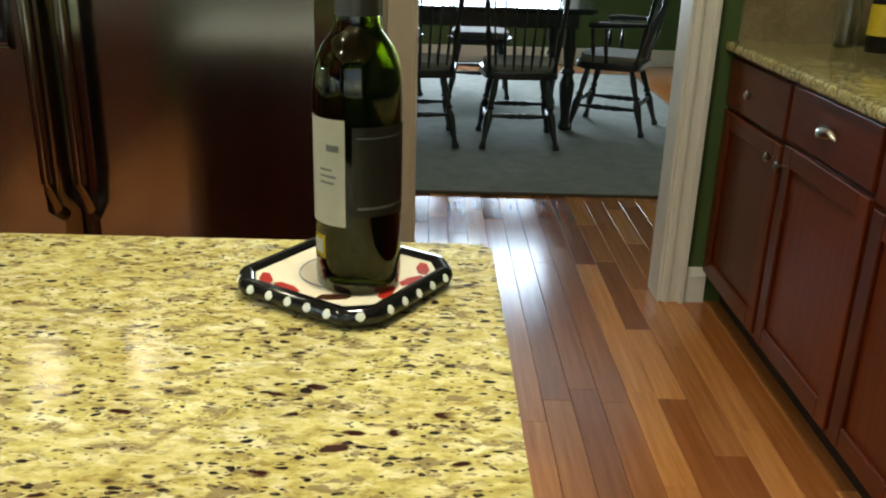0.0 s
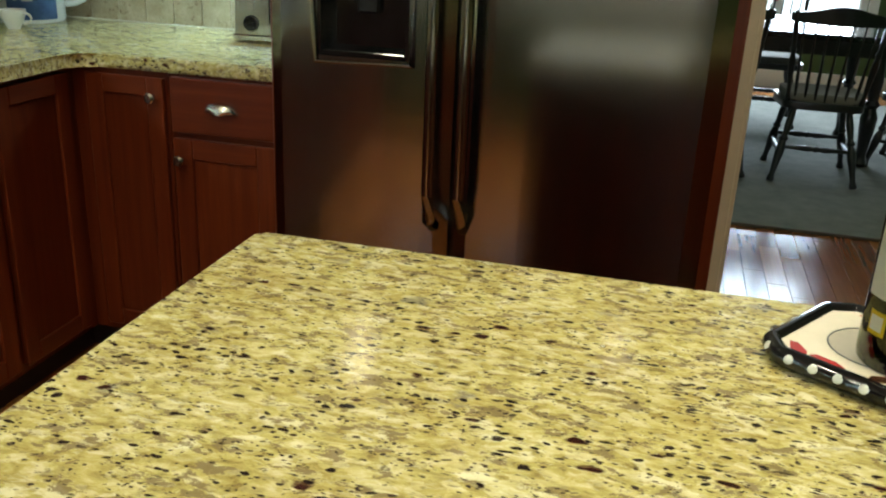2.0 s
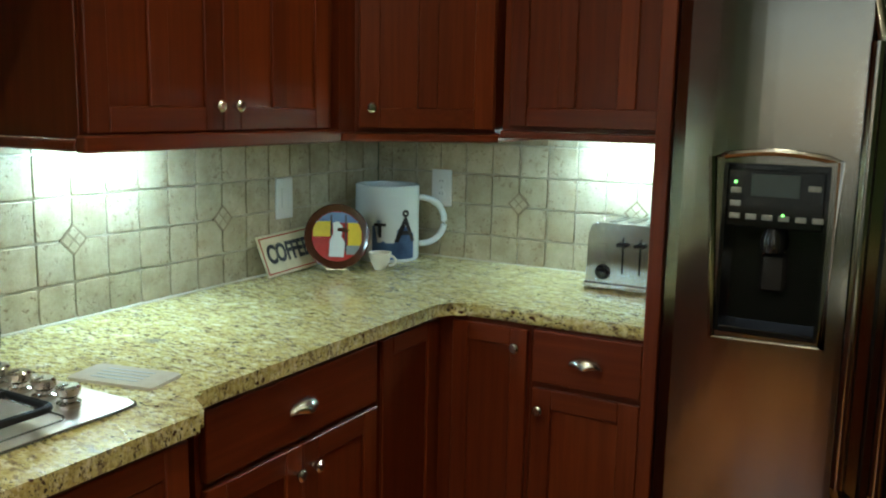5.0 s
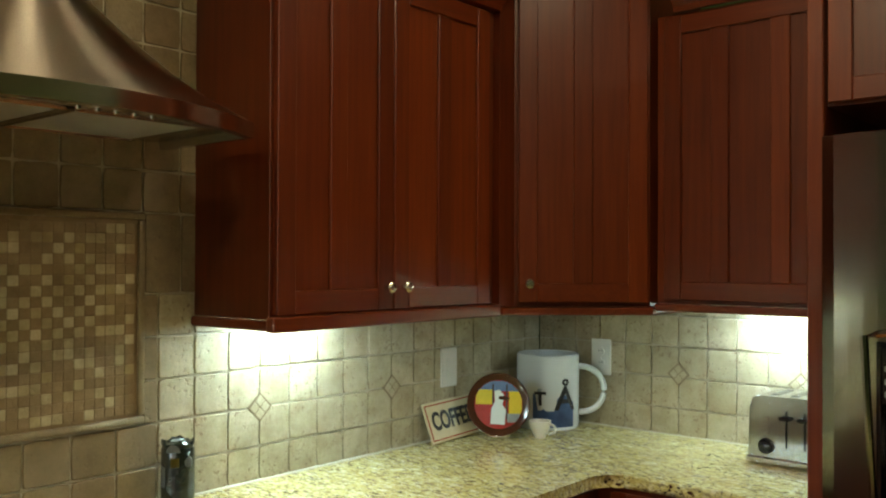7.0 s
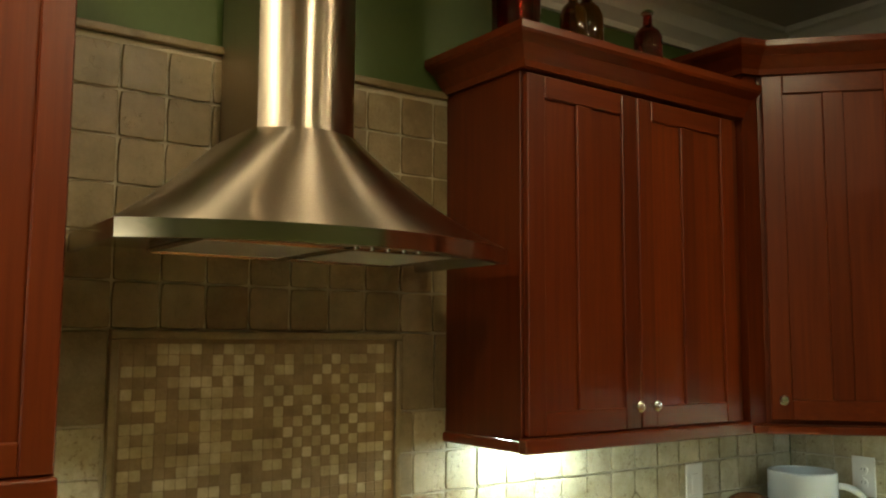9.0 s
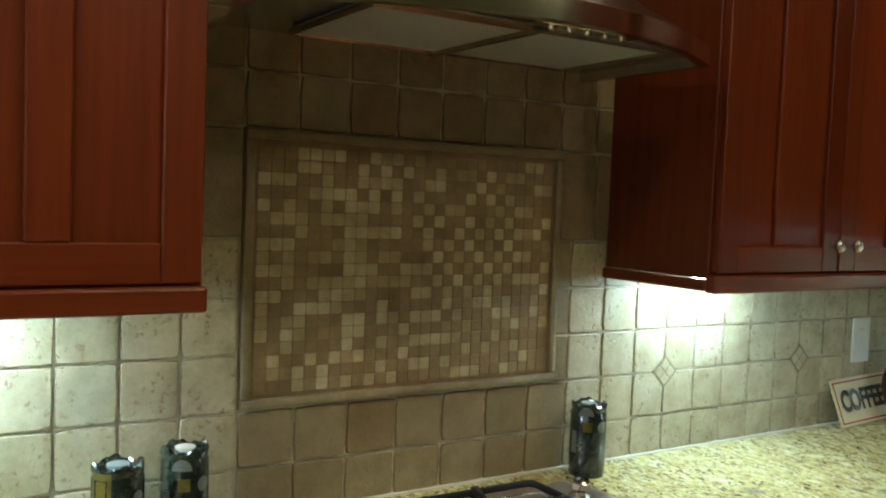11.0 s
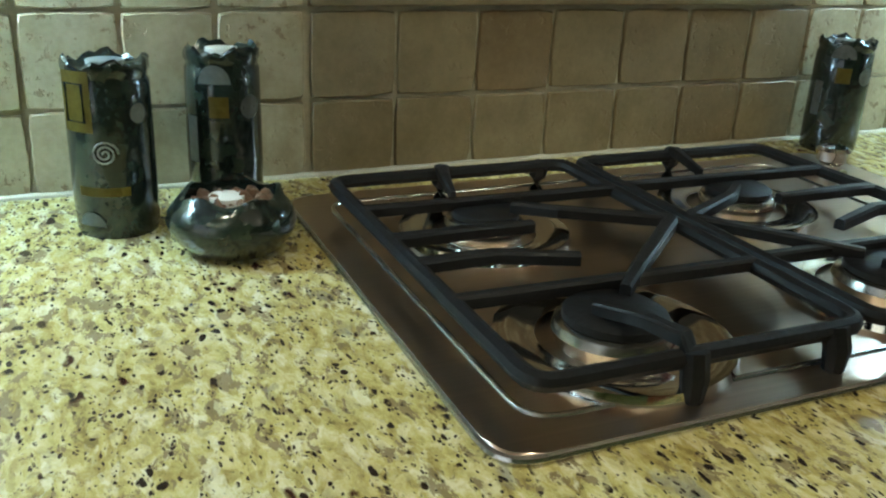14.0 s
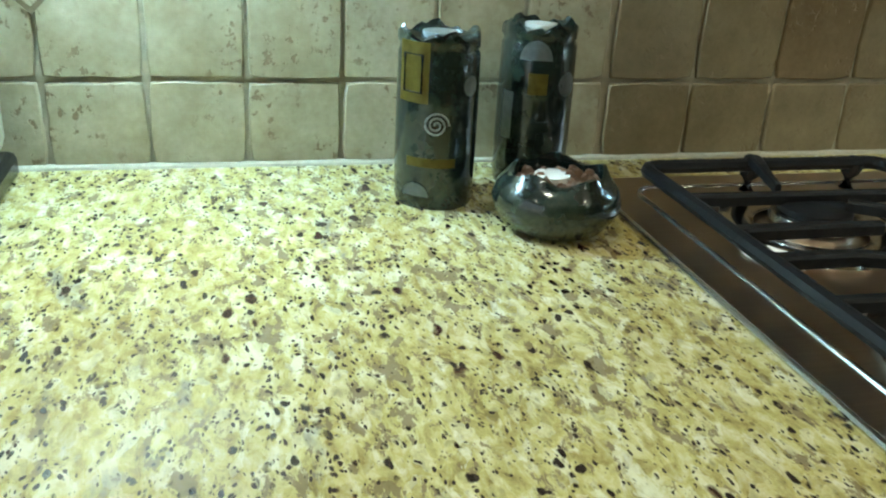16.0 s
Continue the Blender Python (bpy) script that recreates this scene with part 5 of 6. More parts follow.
def wall_plate(name, label, m, outlet):
    pl_ = thing(name, m.translation, label, "outlet" if outlet else "switch")
    part("cover", moved(box(-0.041, -0.006, -0.066, 0.041, 0, 0.066, 0.0025, None, 2), m), M_SWITCH, pl_)
    if outlet:
        for z in (0.022, -0.022):
            f = part("receptacle", moved(lathe([(0, 0), (0.016, 0), (0.016, 0.0022), (0, 0.0024)], 20, Matrix.Translation((0, -0.006, z)) @ pose(0, 0, 0, 90, 0, 0)), m), M_SWITCH, pl_)
            for sx in (-0.006, 0.006):
                part("slot", moved(box(sx - 0.0011, -0.0088, z - 0.002, sx + 0.0011, -0.0083, z + 0.007), m), M_INK, f)
    else:
        part("rocker", moved(box(-0.0165, -0.009, -0.033, 0.0165, -0.006, 0.033, 0.002), m), M_SWITCH, pl_)
    part("screw", moved(lathe([(0, 0), (0.003, 0), (0.002, 0.001), (0, 0.001)], 8, Matrix.Translation((0, -0.006, 0)) @ pose(0, 0, 0, 90, 0, 0)), m), M_NICKEL, pl_)


wall_plate("light_switch", "white rocker switch plate on the tiled wall", pose(0.002, 1.892, 1.16, 0, 0, 90), False)
wall_plate("wall_outlet", "white double outlet plate on the tiled wall", pose(0.281, NW - 0.002, 1.172, 0, 0, 0), True)

# toaster
to = thing("toaster", (1.08, 2.29, TOP), "brushed steel four-slot toaster with black dials", "toaster")
TX0, TX1, TY0, TY1, TZ = 0.930, 1.225, 2.205, 2.40, TOP + 0.012
prof = fillet([(TX0, TZ), (TX1, TZ), (TX1 - 0.006, TZ + 0.195), (TX0 + 0.006, TZ + 0.195)], [0.012, 0.012, 0.035, 0.035])
bm = bmesh.new()
fv = [bm.verts.new((x, TY0, z)) for x, z in prof]
bv = [bm.verts.new((x, TY1, z)) for x, z in prof]
for i in range(len(prof)):
    j = (i + 1) % len(prof)
    bm.faces.new((fv[i], fv[j], bv[j], bv[i]))
bm.faces.new(fv)
bm.faces.new(bv[::-1])
bmesh.ops.bevel(bm, geom=[e for e in bm.edges if abs(e.verts[0].co.y - e.verts[1].co.y) < 1e-6], offset=0.006, segments=2, affect="EDGES")
part("shell", bm, M_TOASTER, to, "brushed steel shell", True)
part("base", box(TX0 - 0.006, TY0 - 0.004, TOP + 0.004, TX1 + 0.006, TY1 + 0.004, TZ + 0.012, 0.004), M_NICKEL, to)
for fx in (TX0 + 0.02, TX1 - 0.02):
    for fy in (TY0 + 0.02, TY1 - 0.02):
        part("foot", lathe([(0, 0), (0.009, 0), (0.009, 0.0045), (0, 0.0045)], 10, Matrix.Translation((fx, fy, TOP))), M_BLACK, to)
for k in range(4):
    x = TX0 + 0.055 + k * 0.058
    part("slot", box(x, TY0 + 0.035, TZ + 0.189, x + 0.026, TY1 - 0.03, TZ + 0.1965, 0.002), M_BLACK, to, "dark bread slot")
for x in (TX0 + 0.055, TX0 + 0.235):
    part("dial", lathe([(0, 0), (0.024, 0), (0.024, 0.004), (0.019, 0.006), (0.018, 0.018), (0, 0.019)], 20, Matrix.Translation((x, TY0 - 0.0005, TZ + 0.045)) @ pose(0, 0, 0, 90, 0, 0)), M_GLOSS_BLACK, to, "black dial with a bright ring", True)
    for i in range(4):
        part("button", box(x - 0.009, TY0 - 0.004, TZ + 0.082 + i * 0.014, x + 0.009, TY0, TZ + 0.09 + i * 0.014, 0.001), M_NICKEL, to)
for x in (TX0 + 0.115, TX0 + 0.168):
    part("lever_slot", box(x - 0.003, TY0 - 0.001, TZ + 0.045, x + 0.003, TY0 + 0.002, TZ + 0.155), M_BLACK, to)
    part("lever", box(x - 0.018, TY0 - 0.02, TZ + 0.128, x + 0.018, TY0 - 0.001, TZ + 0.139, 0.004), M_BLACK, to, "black lever")

# ---- bottle on its coaster ----
co = thing("ceramic_coaster", (2.432, 0.557, TOP), "square cream glazed coaster with cut corners and a dotted black rim", "coaster")
mK = pose(2.434, 0.560, TOP, 0, 0, 57)
h, c = 0.079, 0.021
oct_ = [(-h + c, -h), (h - c, -h), (h, -h + c), (h, h - c), (h - c, h), (-h + c, h), (-h, h - c), (-h, -h + c)]
part("base", moved(prism([(x * 0.97, y * 0.97) for x, y in oct_], 0.0, 0.008), mK), M_GLOSS_BLACK, co)
part("rim", moved(tube([(x, y, 0.012) for x, y in fillet(oct_, [0.01] * 8, 3)], 0.0095, 10, True), mK), M_GLOSS_BLACK, co, "thick black glazed rim", True)
part("face", moved(prism([(x * 0.93, y * 0.93) for x, y in oct_], 0.008, 0.0165, 0.002, 1), mK), M_PLATE_CREAM, co, "cream glazed face")
part("ring_motif", moved(tube([(0.046 * math.cos(a), 0.046 * math.sin(a), 0.0166) for a in [i * math.pi / 20 for i in range(40)]], 0.0009, 5, True), mK), M_MOTIF_GREY, co)
rnd = random.Random(11)
for sx, sy, rot_, mt in ((-0.062, 0.05, 40, M_RED), (-0.066, 0.02, 75, M_RED), (-0.02, -0.064, 10, M_RED), (0.018, -0.066, -15, M_RED), (0.05, -0.058, 30, M_RED), (-0.058, -0.03, -60, M_BROWN_RIM), (0.064, 0.03, 80, M_RED)):
    bm = prism([(-0.016, -0.004), (-0.004, -0.007), (0.014, -0.003), (0.017, 0.004), (0.002, 0.007), (-0.012, 0.004)], 0.0164, 0.0170)
    part("flower_motif", moved(bm, mK @ pose(sx, sy, 0, 0, 0, rot_)), mt, co, "red painted petals")
for i in range(8):
    a, b = Vector(oct_[i]), Vector(oct_[(i + 1) % 8])
    n = 5 if (b - a).length > 0.06 else 1
    for k in range(n):
        p = a.lerp(b, (k + 0.5) / n)
        side = Vector((b.y - a.y, a.x - b.x)).normalized()
        o = side * 0.0086
        part("dot", moved(lathe([(0, 0.0012), (0.0032, 0.0009), (0.0046, 0), (0, 0)], 10, Matrix.Translation((p.x + o.x, p.y + o.y, 0.0150)) @ pose(0, 0, 0, 0, 0, math.degrees(math.atan2(side.y, side.x))) @ pose(0, 0, 0, 0, 62, 0)), mK), M_MUG, co)

BX, BY, BZ = 2.448, 0.536, TOP + 0.0166
bo = thing("wine_bottle", (BX, BY, BZ), "dark green wine bottle with a cream label on a coaster", "bottle")
R = 0.0405
outer = [(0, 0.008), (0.02, 0.004), (R * 0.9, 0.0), (R * 0.985, 0.004), (R, 0.012), (R, 0.180), (R * 0.99, 0.192), (R * 0.955, 0.204), (R * 0.885, 0.216), (R * 0.78, 0.226), (R * 0.64, 0.2335), (R * 0.53, 0.239), (0.0195, 0.25), (0.0175, 0.30), (0.0175, 0.312), (0.019, 0.313), (0.019, 0.322), (0.017, 0.324)]
inner = [(0.012, 0.324), (0.0145, 0.25), (R * 0.46, 0.236), (R * 0.58, 0.2295), (R * 0.72, 0.221), (R * 0.83, 0.211), (R * 0.9, 0.199), (R * 0.93, 0.186), (R * 0.93, 0.016), (0.02, 0.02), (0, 0.026)]
part("glass", lathe(outer + inner, 48, Matrix.Translation((BX, BY, BZ))), M_BOTTLE, bo, "dark green glass", True)
part("wine", lathe([(0, 0.0275), (0.02, 0.0215), (R * 0.915, 0.0175), (R * 0.915, 0.176), (R * 0.905, 0.181), (0, 0.181)], 40, Matrix.Translation((BX, BY, BZ))), M_WINE, bo, "dark red wine", True)
part("capsule", lathe([(0.0200, 0.252), (0.0182, 0.305), (0.0182, 0.312), (0.0196, 0.3125), (0.0196, 0.325), (0.0, 0.3255), (0, 0.325), (0.0192, 0.3245), (0.0192, 0.3135), (0.0178, 0.3125), (0.0178, 0.305), (0.0196, 0.252)], 32, Matrix.Translation((BX, BY, BZ))), M_DARK_LABEL, bo, "dark foil capsule", True)


def bottle_patch(a0, a1, z0, z1, mat_, name, lift=0.0003, label=""):
    n = 16
    bm = bmesh.new()
    rr = R + lift
    rows = [[bm.verts.new((BX + rr * math.cos(a0 + (a1 - a0) * i / n), BY + rr * math.sin(a0 + (a1 - a0) * i / n), BZ + z)) for i in range(n + 1)] for z in (z0, z1)]
    for i in range(n):
        bm.faces.new((rows[0][i], rows[0][i + 1], rows[1][i + 1], rows[1][i]))
    bmesh.ops.solidify(bm, geom=list(bm.faces), thickness=-0.0003)
    return part(name, bm, mat_, bo, label)


VA = math.atan2(-0.8, 0.063)
bottle_patch(VA - 1.55, VA - 0.28, 0.068, 0.166, M_LABEL, "back_label", 0.0003, "cream paper back label")
for k, (a, b, z) in enumerate(((VA - 0.75, VA - 0.42, 0.137), (VA - 0.95, VA - 0.6, 0.119), (VA - 0.95, VA - 0.5, 0.113), (VA - 0.95, VA - 0.55, 0.107))):
    bottle_patch(a, b, z, z + (0.006 if k == 0 else 0.002), M_MOTIF_GREY, "printed_bar", 0.0007)
bottle_patch(VA - 1.3, VA - 0.85, 0.034, 0.056, M_YELLOW, "small_label", 0.0003, "small pale yellow sticker")
bottle_patch(VA - 1.25, VA - 0.92, 0.038, 0.052, M_LABEL, "small_label_face", 0.0007)
bottle_patch(VA - 0.12, VA + 1.5, 0.078, 0.160, M_DARK_LABEL, "front_label", 0.0003, "dark front label")
bottle_patch(VA - 0.02, VA + 1.5, 0.085, 0.0875, M_MOTIF_GREY, "gilt_line", 0.0007, "thin pale line")
bottle_patch(VA - 0.02, VA + 1.5, 0.150, 0.1512, M_MOTIF_GREY, "gilt_line", 0.0007, "thin pale line")

# ---- on top of the cabinets ----


def decor_bottle(name, label, x, y, h, r, glass, neck=True, dark_top=True, top_z=TOPZ + 0.088):
    o = thing(name, (x, y, top_z), label, "bottle", "bottles on the cabinets")
    prof = [(0, 0), (r * 0.95, 0), (r, 0.005), (r, h * 0.55), (r * 0.8, h * 0.66), (r * 0.35, h * 0.76), (r * 0.3, h * 0.95), (0, h * 0.95)]
    part("glass", lathe(prof, 24, Matrix.Translation((x, y, top_z))), glass, o, "", True)
    part("stopper", lathe([(0, h * 0.951), (r * 0.32, h * 0.951), (r * 0.5, h * 0.985), (r * 0.3, h * 1.04), (0, h * 1.05)], 16, Matrix.Translation((x, y, top_z))), M_GLOSS_BLACK if dark_top else M_CLEAR, o, "", True)


for q, (y0, y1) in enumerate(((0.885, 1.74),)):
    tagged(part("cabinet_top_board", box(0.01, y0, TOPZ + 0.0, 0.327, y1, TOPZ + 0.0875), M_CHERRY_Y), "cherry board closing the top of the wall cabinet", "board")
vz = TOPZ + 0.088
va = thing("glass_vase", (0.295, 0.882, vz), "red ribbed glass vase standing on the cabinet", "vase")
part("body", lathe([(0, 0), (0.06, 0), (0.062, 0.01), (0.066, 0.24), (0.062, 0.26), (0.058, 0.24), (0.056, 0.012), (0, 0.012)], 12, Matrix.Translation((0.295, 0.882, vz))), M_RED_GLASS, va)
decor_bottle("liqueur_bottle", "amber glass bottle with a dark stopper on the cabinet", 0.27, 1.155, 0.215, 0.045, M_AMBER)
decor_bottle("liqueur_bottle", "dark bottle with a white neck on the cabinet", 0.315, 1.06, 0.165, 0.036, M_AMBER, True, False)
decor_bottle("decanter", "small red glass decanter with a round stopper on the cabinet", 0.31, 1.355, 0.165, 0.04, M_RED_GLASS, True, False)

# ---- on the side counter ----
ob = thing("dark_bottle", (3.86, 2.45, TOP), "dark bottle with a yellow label on the side counter", "bottle", "bottles on the side counter")
part("glass", lathe([(0, 0), (0.04, 0), (0.042, 0.01), (0.042, 0.18), (0.016, 0.24), (0.015, 0.3), (0, 0.3)], 24, Matrix.Translation((3.86, 2.45, TOP))), M_GLOSS_BLACK, ob, "", True)
part("label", lathe([(0.0425, 0.05), (0.043, 0.05), (0.043, 0.14), (0.0425, 0.14)], 24, Matrix.Translation((3.86, 2.45, TOP))), M_YELLOW, ob, "yellow label")
ob = thing("glass_jar", (3.80, 2.56, TOP), "clear glass jar on the side counter", "jar")
part("glass", lathe([(0, 0), (0.035, 0), (0.037, 0.008), (0.037, 0.13), (0.03, 0.15), (0.026, 0.15), (0.032, 0.12), (0.032, 0.01), (0, 0.01)], 24, Matrix.Translation((3.80, 2.56, TOP))), M_CLEAR, ob, "", True)
# floor register
fv_ = thing("floor_register", (1.01, 1.74, 0), "dark metal floor register let into the boards", "floor vent")
part("frame", box(0.86, 1.70, 0.0, 1.165, 1.80, 0.005, 0.002), M_BLACK, fv_)
for k in range(12):
    part("slat", box(0.875 + k * 0.0235, 1.712, 0.005, 0.889 + k * 0.0235, 1.788, 0.007), M_IRON, fv_)

# ---- dining room ----
rug = thing("area_rug", (2.7, 5.6, 0), "large plain grey-green rug with a dark bound edge", "rug")
part("rug_body", box(1.0, 3.90, 0.0, 4.25, 7.5, 0.012, 0.004), M_RUG, rug)
part("binding", tube([(0.99, 3.89, 0.007), (4.26, 3.89, 0.007), (4.26, 7.51, 0.007), (0.99, 7.51, 0.007)], 0.008, 6, True), M_RUG_EDGE, rug)
RZ = 0.012


def turned(h, r):
    """A turned leg's or spindle's profile."""
    return [(0, 0), (r * 0.75, 0), (r * 0.95, h * 0.03), (r * 0.62, h * 0.1), (r * 0.72, h * 0.2), (r * 1.0, h * 0.36), (r * 1.08, h * 0.46), (r * 0.66, h * 0.55), (r * 1.05, h * 0.58), (r * 0.66, h * 0.62), (r * 0.9, h * 0.8), (r * 0.66, h * 1.0), (0, h)]


def windsor_chair(arms, label):
    """A chair at the origin that looks towards +y, its back at -y."""
    ch = thing("windsor_chair", (0, 0, 0), label, "chair", "chairs round the dining table")
    sh = 0.435
    seat = fillet([(-0.205, -0.19), (0.205, -0.19), (0.235, 0.12), (0.19, 0.22), (-0.19, 0.22), (-0.235, 0.12)], [0.06, 0.06, 0.08, 0.08, 0.08, 0.08])
    part("seat", prism(seat, sh - 0.042, sh, 0.012, 2), M_CHAIR, ch, "", True)
    part("cushion", prism([(x * 0.9, y * 0.9) for x, y in seat], sh, sh + 0.042, 0.018, 3), M_CUSHION, ch, "grey tied seat cushion", True)
    feet = []
    for sx, sy, fx, fy in ((-0.14, -0.13, -0.215, -0.245), (0.14, -0.13, 0.215, -0.245), (-0.15, 0.14, -0.215, 0.225), (0.15, 0.14, 0.215, 0.225)):
        top, foot = Vector((sx, sy, sh - 0.04)), Vector((fx, fy, 0))
        feet.append((foot, top))
        part("leg", lathe(turned((top - foot).length, 0.023), 12, along(foot, top)), M_CHAIR, ch, "", True)

    def on(i, t):
        return feet[i][0].lerp(feet[i][1], t)
    for a, b, t in ((0, 2, 0.40), (1, 3, 0.40), (0, 1, 0.47), (2, 3, 0.47)):
        p, q = on(a, t), on(b, t)
        L = (q - p).length
        part("stretcher", lathe([(0, 0), (0.009, 0), (0.011, L * 0.2), (0.018, L * 0.38), (0.012, L * 0.45), (0.019, L * 0.5), (0.012, L * 0.55), (0.018, L * 0.62), (0.011, L * 0.8), (0.009, L), (0, L)], 10, along(p, q)), M_CHAIR, ch, "", True)
    bt = 0.93
    n = 7
    for i in range(n):
        s = (i / (n - 1) - 0.5)
        p, q = Vector((s * 0.30, -0.165 + 0.02 * abs(s), sh - 0.005)), Vector((s * 0.36, -0.27 + 0.05 * s * s, bt - 0.07))
        part("spindle", lathe([(0, 0), (0.006, 0), (0.0095, 0.12), (0.006, 0.24), (0.005, (q - p).length), (0, (q - p).length)], 8, along(p, q)), M_CHAIR, ch, "", True)
    for s in (-1, 1):
        p, q = Vector((s * 0.185, -0.16, sh - 0.005)), Vector((s * 0.225, -0.265, bt - 0.02))
        part("post", lathe(turned((q - p).length, 0.017), 10, along(p, q)), M_CHAIR, ch, "", True)
    bm = bmesh.new()
    rows = []
    for i in range(13):
        s = i / 6 - 1
        z0, z1 = bt - 0.085 + 0.012 * s * s, bt + 0.012 * math.cos(s * 4.2) - 0.02 * s * s
        y = -0.285 + 0.035 * s * s
        rows.append([bm.verts.new((s * 0.25, y - 0.010, z0)), bm.verts.new((s * 0.25, y + 0.010, z0)), bm.verts.new((s * 0.25, y + 0.006, z1)), bm.verts.new((s * 0.25, y - 0.012, z1))])
    for a, b in zip(rows, rows[1:]):
        for k in range(4):
            bm.faces.new((a[k], a[(k + 1) % 4], b[(k + 1) % 4], b[k]))
    bm.faces.new(rows[0])
    bm.faces.new(rows[-1][::-1])
    part("crest_rail", bm, M_CHAIR, ch, "shaped crest rail")
    if arms:
        for s in (-1, 1):
            part("arm", tube([(s * 0.215, -0.22, sh + 0.24), (s * 0.245, -0.08, sh + 0.235), (s * 0.255, 0.06, sh + 0.23), (s * 0.25, 0.13, sh + 0.225)], [0.014, 0.017, 0.022, 0.018], 8), M_CHAIR, ch, "curved arm", True)
            for yy in (0.02, 0.1):
                part("arm_post", lathe(turned(0.235, 0.014), 8, along((s * 0.2, yy, sh - 0.005), (s * 0.25, yy + 0.01, sh + 0.225))), M_CHAIR, ch, "", True)
    return ch


ca = windsor_chair(False, "black windsor chair with a grey cushion, facing the table")
ca.location = (3.025, 4.985, RZ)
for x, y, r in ((2.43, 4.97, 4), (2.86, 6.45, 178), (2.2, 6.5, 184)):
    o = copy_thing(ca, pose(x, y, RZ, 0, 0, r))
    o["label"] = "black windsor chair with a grey cushion at the dining table"
arm = windsor_chair(True, "black painted windsor armchair at the table's end")
arm.matrix_basis = pose(3.68, 5.42, RZ, 0, 0, 66)

tb = thing("dining_table", (2.5, 5.72, RZ), "long black dining table with turned legs, standing on the rug", "table")
part("tabletop", prism(fillet([(1.3, 5.17), (3.5, 5.17), (3.5, 6.25), (1.3, 6.25)], [0.05] * 4), RZ + 0.725, RZ + 0.757, 0.008, 2), M_TABLE, tb, "glossy black top", True)
part("apron", box(1.4, 5.27, RZ + 0.63, 3.4, 6.15, RZ + 0.724), M_CHAIR, tb)
for x in (1.45, 3.36):
    for y in (5.31, 6.11):
        part("leg", lathe(turned(0.63, 0.045), 16, Matrix.Translation((x, y, RZ))), M_CHAIR, tb, "", True)
fl = thing("flower_vase", (2.95, 7.98, WZ0), "small vase of red and orange flowers on the window sill", "flowers")
part("vase", lathe([(0, 0), (0.025, 0), (0.035, 0.05), (0.022, 0.1), (0.026, 0.12), (0, 0.12)], 16, Matrix.Translation((2.98, 8.06, WZ0))), M_MUG, fl, "", True)
rnd = random.Random(3)
for k in range(9):
    p = Vector((2.98 + rnd.uniform(-0.08, 0.08), 8.03 + rnd.uniform(-0.05, 0.03), WZ0 + rnd.uniform(0.2, 0.32)))
    part("stem", rod((2.98, 8.06, WZ0 + 0.1), p, 0.0025, 0.002, 5), M_GREEN, fl)
    own = bmesh.new()
    bmesh.ops.create_icosphere(own, subdivisions=2, radius=0.026)
    for v in own.verts:
        v.co *= 1 + 0.25 * math.sin(9 * math.atan2(v.co.y, v.co.x)) * (1 if abs(v.co.z) < 0.02 else 0.3)
    part("blossom", moved(own, Matrix.Translation(p)), M_RED if k % 2 else M_YELLOW, fl)

# ---- wall tiles ----


def tile_mesh(name, w, h, seed, material, d=0.0055, jag=0.0016):
    """A tumbled tile lying in x and z about its middle, its face towards -y."""
    r = random.Random(seed)
    bm = bmesh.new()
    n = 5
    edge = []
    for (ax, az), (bx, bz) in zip([(-1, -1), (1, -1), (1, 1), (-1, 1)], [(1, -1), (1, 1), (-1, 1), (-1, -1)]):
        for i in range(n):
            t = i / n
            x, z = ax + (bx - ax) * t, az + (bz - az) * t
            edge.append((x * w / 2, z * h / 2))
    def cut(x, z, inset, j):
        k = 0.018 * w if abs(abs(x) - w / 2) < 1e-6 and abs(abs(z) - h / 2) < 1e-6 else 0
        sx = x - math.copysign(min(abs(x), inset + k + r.uniform(0, j)), x) if abs(x) > w / 2 - 1e-6 else x
        sz = z - math.copysign(min(abs(z), inset + k + r.uniform(0, j)), z) if abs(z) > h / 2 - 1e-6 else z
        return sx, sz
    ring0 = [bm.verts.new((*cut(x, z, 0.0, jag)[:1], 0, cut(x, z, 0.0, jag)[1])) for x, z in edge]
    ring1 = []
    for v in ring0:
        ring1.append(bm.verts.new((v.co.x * 0.995, -d * 0.62, v.co.z * 0.995)))
    ring2 = [bm.verts.new((v.co.x * (1 - min(0.05, 0.004 / w)), -d, v.co.z * (1 - min(0.05, 0.004 / h)))) for v in ring0]
    m = len(edge)
    for a, b in ((ring0, ring1), (ring1, ring2)):
        for i in range(m):
            bm.faces.new((a[i], a[(i + 1) % m], b[(i + 1) % m], b[i]))
    bm.faces.new(ring2)
    bmesh.ops.recalc_face_normals(bm, faces=bm.faces)
    for f in bm.faces:
        f.smooth = len(f.verts) == 4
    me = bpy.data.meshes.new(name)
    bm.to_mesh(me)
    bm.free()
    me.materials.append(material)
    return me


G = 0.0022
SQUARE = {m_.name: [tile_mesh("tile", P - G, P - G, s, m_) for s in range(7)] for m_ in (M_TILE_WARM_DIM,)}
west_bed = bpy.data.objects["backsplash_bed_west"]
north_bed = bpy.data.objects["backsplash_bed_north"]
trng = random.Random(21)


def lay(mesh, parent, m):
    o = new("tile", mesh)
    o.parent = parent
    o.matrix_basis = m @ pose(trng.uniform(-0.0006, 0.0006), -trng.uniform(0.0, 0.0016), trng.uniform(-0.0006, 0.0006), trng.uniform(-0.5, 0.5), trng.uniform(-0.5, 0.5), trng.uniform(-0.5, 0.5))
    return o


def west(y, z):
    return pose(-0.0045, y, z, 0, 0, 90)


def north(x, z):
    return pose(x, NW + 0.0045, z, 0, 0, 0)


